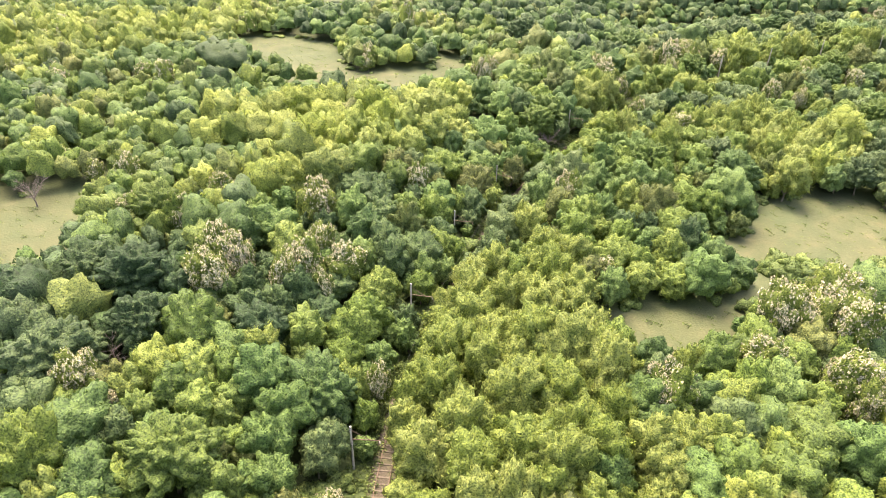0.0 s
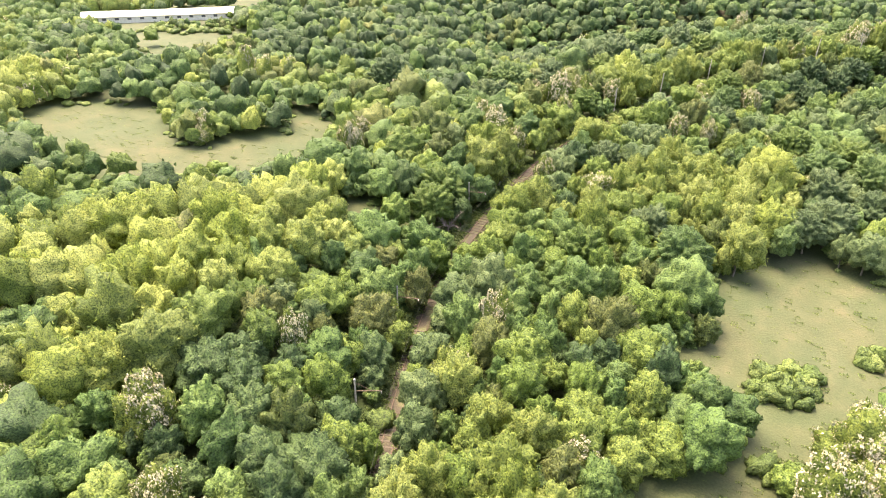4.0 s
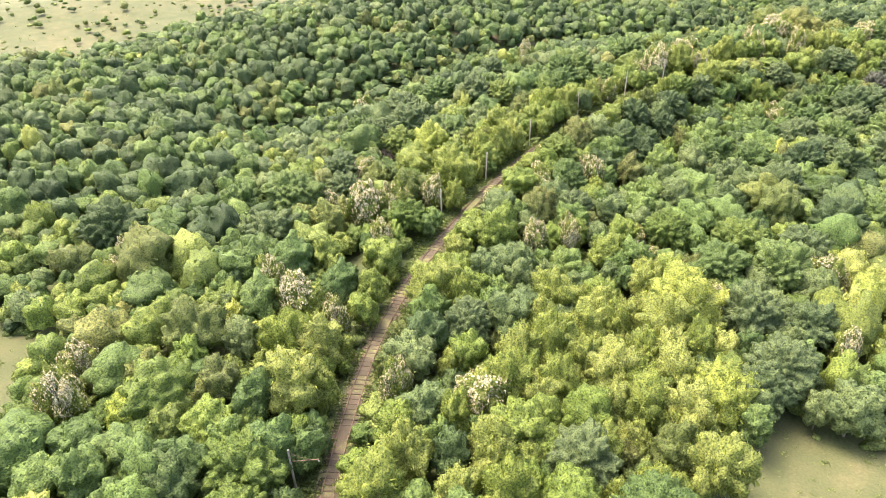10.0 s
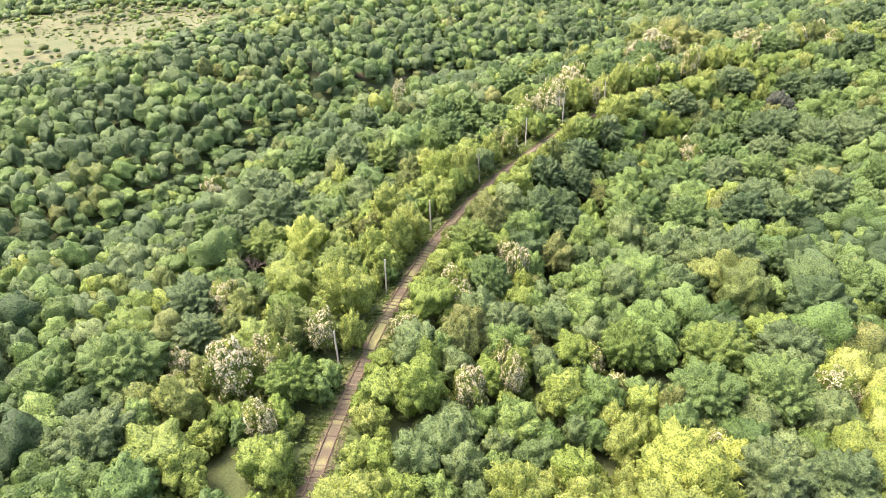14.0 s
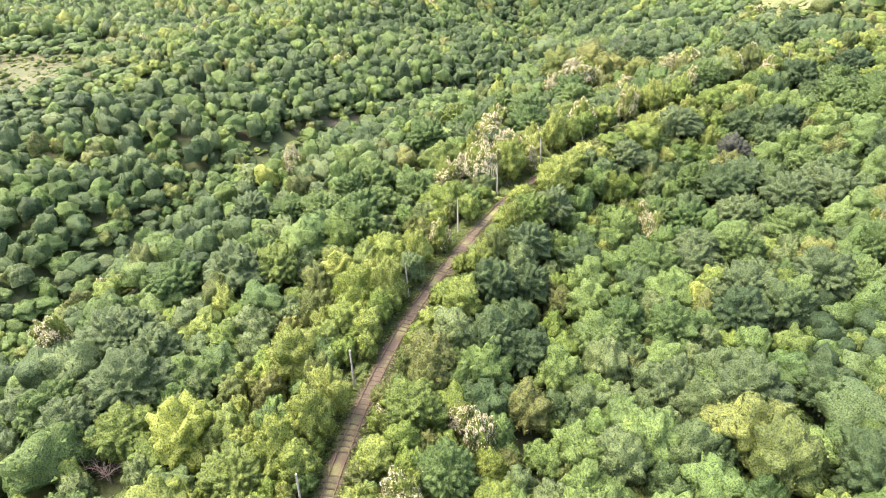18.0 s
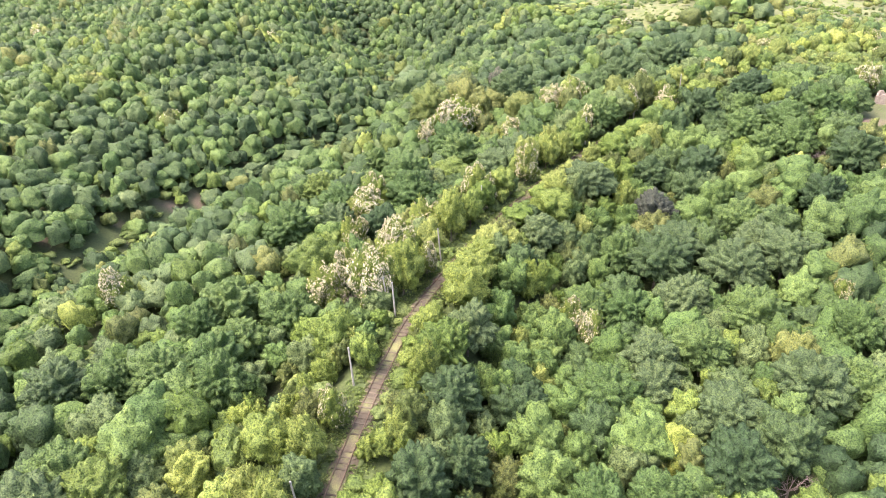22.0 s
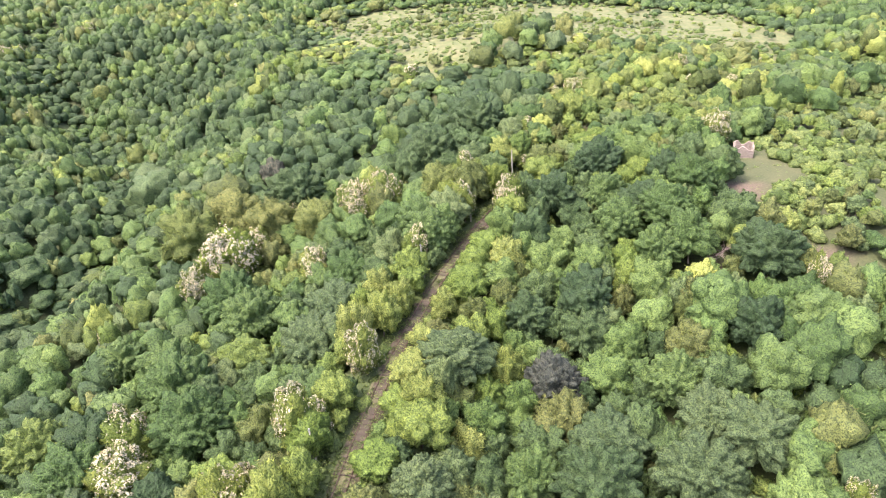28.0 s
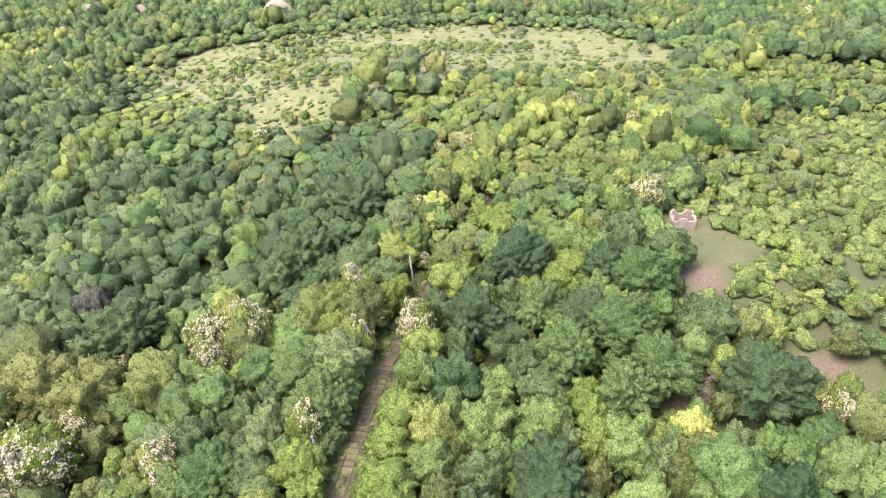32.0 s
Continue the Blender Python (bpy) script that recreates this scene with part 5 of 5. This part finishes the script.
def build_poles():
    def proto(arm):
        root = tagged(new("line_mast"), "grey concrete mast" + (" with rusty bracket arm" if arm else "") + " beside the railway", "mast", "masts along the railway")
        bm = bmesh.new()
        bmesh.ops.create_cone(bm, cap_ends=True, segments=10, radius1=0.17, radius2=0.11, depth=7.4, matrix=Matrix.Translation((0, 0, 3.1)))
        part("post", bm, CONCRETE, root)
        bm = bmesh.new()
        tube(bm, (0, 0, 6.6), (0, 0, 6.85), 0.15, 0.13, 10)
        part("cap", bm, STEEL, root, "metal band at the top")
        if arm:
            bm = bmesh.new()
            tube(bm, (0, 0, 4.9), (3.4, 0, 5.25), 0.06, 0.05, 8)
            tube(bm, (0, 0, 6.3), (2.2, 0, 5.15), 0.03, 0.03, 6)
            b = part("bracket_arm", bm, RUST, root, "rusty tubular bracket arm")
            bm = bmesh.new()
            for k in range(4):
                tube(bm, (3.35, 0, 5.1 - 0.08 * k), (3.35, 0, 5.05 - 0.08 * k), 0.08, 0.05, 8)
            part("insulator", bm, CONCRETE, b, "pale ribbed insulator")
        return root
    protos = {True: None, False: None}
    rng = random.Random(4)
    for n, (x, y) in enumerate(POLES):
        d, tz, _ = to_track(x, y)
        i = int(np.argmin(np.hypot(LINE[:, 0] - x, LINE[:, 1] - y)))
        a = math.degrees(math.atan2(LINE[i, 1] - y, LINE[i, 0] - x))
        arm = n < 5
        z = float(ground_z(x, y)[0])
        m = pose(x, y, z, rng.uniform(-1.5, 1.5), rng.uniform(-1.5, 1.5), a)
        if protos[arm] is None:
            protos[arm] = proto(arm)
            protos[arm].matrix_basis = m
        else:
            copy_thing(protos[arm], m)
    x, y = 271.7, 91.6
    copy_thing(protos[False], pose(x, y, float(ground_z(x, y)[0]), 5, 0, 120))


build_poles()


def build_wire():
    cu = bpy.data.curves.new("overhead_wire", "CURVE")
    cu.dimensions, cu.bevel_depth, cu.bevel_resolution = "3D", 0.012, 1
    pts = offset_line(0.35, 4.7)[60:245:3]
    sp = cu.splines.new("POLY")
    sp.points.add(len(pts) - 1)
    for k, (p, q) in enumerate(zip(sp.points, pts)):
        p.co = (q[0], q[1], q[2] - 0.5 * math.sin(math.pi * ((k * 3) % 24) / 24), 1)
    cu.materials.append(plain("dull_wire", (0.05, 0.05, 0.048), (0.10, 0.10, 0.095), 4, 0.6, 0.2, 0.5))
    tagged(new("overhead_wire", cu), "slack dark overhead wire hanging along the railway", "wire")


build_wire()


# ---- buildings ----
def build_ruin():
    """Four broken walls, one with a doorway, each a single ragged-topped slab."""
    x, y = 313.0, -36.5
    z = float(ground_z(x, y)[0])
    root = tagged(new("ruined_hut"), "small roofless ruined hut of pinkish stone beside a glade", "ruin")
    root.matrix_basis = pose(x, y, z, 0, 0, 38) @ Matrix.Diagonal((0.84, 0.84, 0.84, 1))
    stone = plain("pinkish_rubble_stone", (0.155, 0.125, 0.108), (0.28, 0.238, 0.205), 2.5, 0.95, 0.8)
    rng = random.Random(2)
    for k, (length, px, py, turn) in enumerate(((4.6, 0, -1.7, 0), (3.0, 2.1, 0, 90), (4.6, 0, 1.7, 180), (3.0, -2.1, 0, 270))):
        bm = bmesh.new()
        n = 10
        rows = []
        for i in range(n + 1):
            u = -length / 2 + length * i / n
            h = 2.5 + 0.5 * math.sin(k * 2 + i * 0.9) + rng.uniform(-0.25, 0.25)
            if k == 1 and 3 < i < 7:
                h = 0.3
            rows.append([bm.verts.new((u, s * 0.2, q)) for s, q in ((-1, -0.6), (-1, h), (1, h + rng.uniform(-0.1, 0.1)), (1, -0.6))])
        for a, c in zip(rows[:-1], rows[1:]):
            for m in range(3):
                bm.faces.new((a[m], a[m + 1], c[m + 1], c[m]))
        bm.faces.new(rows[0])
        bm.faces.new(rows[-1][::-1])
        bmesh.ops.recalc_face_normals(bm, faces=bm.faces[:])
        part("wall", bm, stone, root, "broken wall of pinkish rubble stone", pose(px, py, 0, 0, 0, turn))


build_ruin()


def build_scarps():
    """Bare sandy cliffs on the hill beyond the grassland."""
    sand = plain("pale_sand", (0.15, 0.125, 0.095), (0.23, 0.20, 0.155), 0.35, 0.95, 0.6)
    for n, (x, y, wide, high) in enumerate(((547, -116, 8, 10), (620, -62, 6, 9), (602, -78, 4, 8), (622, -42, 4, 7))):
        rng = np.random.default_rng(60 + n)
        v, f = GLOBES[4]
        v = v[:, :] * np.array((wide, wide * 0.55, high))
        ridges = 1 + 0.12 * np.sin(v[:, 0] * 1.9 + n) + 0.05 * np.sin(v[:, 0] * 4.3) + 0.03 * rng.normal(size=len(v))
        v = v * np.stack([np.ones(len(v)), ridges, np.ones(len(v))], 1)
        me = mesh_from("sand_scarp", v, f, sand, soft=np.ones(len(f), bool))
        ob = tagged(new("sand_scarp", me), "pale bare sandy cliff on a wooded hillside", "cliff", "sandy cliffs")
        ob.matrix_basis = pose(x, y, float(ground_z(x, y)[0]) - 1.0, 0, 0, 35)


build_scarps()


def build_shed():
    root = tagged(new("livestock_shed"), "long low shed with a white metal roof in a meadow", "shed")
    x, y = 138, 297
    root.matrix_basis = pose(x, y, float(ground_z(x, y)[0]), 0, 0, -32)
    L = 27.0
    bm = bmesh.new()
    box(bm, -L, -3.2, -0.5, L, 3.2, 2.6, 0.03)
    part("wall", bm, plain("limewashed_wall", (0.55, 0.52, 0.46), (0.7, 0.67, 0.6), 2), root)
    bm = bmesh.new()
    for s in (-1, 1):
        vs = [bm.verts.new(c) for c in ((-L - 0.4, s * 3.8, 2.5), (L + 0.4, s * 3.8, 2.5), (L + 0.4, 0, 3.9), (-L - 0.4, 0, 3.9),
                                        (-L - 0.4, s * 3.8, 2.4), (L + 0.4, s * 3.8, 2.4), (L + 0.4, 0, 3.8), (-L - 0.4, 0, 3.8))]
        for q in ((0, 1, 2, 3), (7, 6, 5, 4), (0, 4, 5, 1), (2, 6, 7, 3), (1, 5, 6, 2), (3, 7, 4, 0)):
            bm.faces.new([vs[k] for k in q])
    part("roof", bm, plain("white_sheet_roof", (0.72, 0.72, 0.70), (0.86, 0.86, 0.84), 0.6, 0.5, 0.1), root, "white sheet metal roof")
    # solid dark panels on the wall, coloured to stand in for unlit openings
    for k in range(12):
        bm = bmesh.new()
        bx = -L + 2.5 + k * 4.4
        box(bm, bx, -3.24, 1.1, bx + 1.4, -3.16, 1.9, 0.01)
        part("window", bm, plain("dim_opening", (0.05, 0.05, 0.05), (0.1, 0.1, 0.1), 2) if k == 0 else bpy.data.materials["dim_opening"], root)


build_shed()


def build_bare_trees():
    for n, (x, y) in enumerate(BARE_TREES):
        rng = random.Random(50 + n)
        root = tagged(new("bare_tree"), "leafless tree with greyish-mauve bare branches among the woods", "tree", "bare trees")
        z = float(ground_z(x, y)[0])
        root.matrix_basis = pose(x, y, z, 0, 0, rng.uniform(0, 360))
        bm = bmesh.new()
        tube(bm, (0, 0, -0.3), (0.1, 0, 1.6), 0.16, 0.12, 8)
        part("trunk", bm, BARE, root)
        for k in range(7):
            a = 2 * math.pi * k / 7 + rng.uniform(-0.3, 0.3)
            bm = bmesh.new()
            p, dirn, r = Vector((0.1, 0, 1.3 + 0.06 * k)), Vector((math.cos(a), math.sin(a), rng.uniform(0.9, 1.7))).normalized(), 0.07
            for s in range(4):
                q = p + dirn * rng.uniform(0.8, 1.1)
                tube(bm, p, q, r, r * 0.7, 5)
                for _ in range(5):
                    d2 = (dirn + Vector([rng.uniform(-0.9, 0.9) for _ in range(3)])).normalized()
                    tip = q + d2 * rng.uniform(0.7, 1.5)
                    tube(bm, q, tip, r * 0.5, 0.012, 4)
                    tube(bm, q.lerp(tip, 0.5), q.lerp(tip, 0.6) + Vector([rng.uniform(-0.6, 0.6) for _ in range(3)]), 0.02, 0.008, 3)
                p, r = q, r * 0.7
                dirn = (dirn + Vector([rng.uniform(-0.4, 0.4) for _ in range(3)])).normalized()
            part("branch", bm, BARE, root)


build_bare_trees()
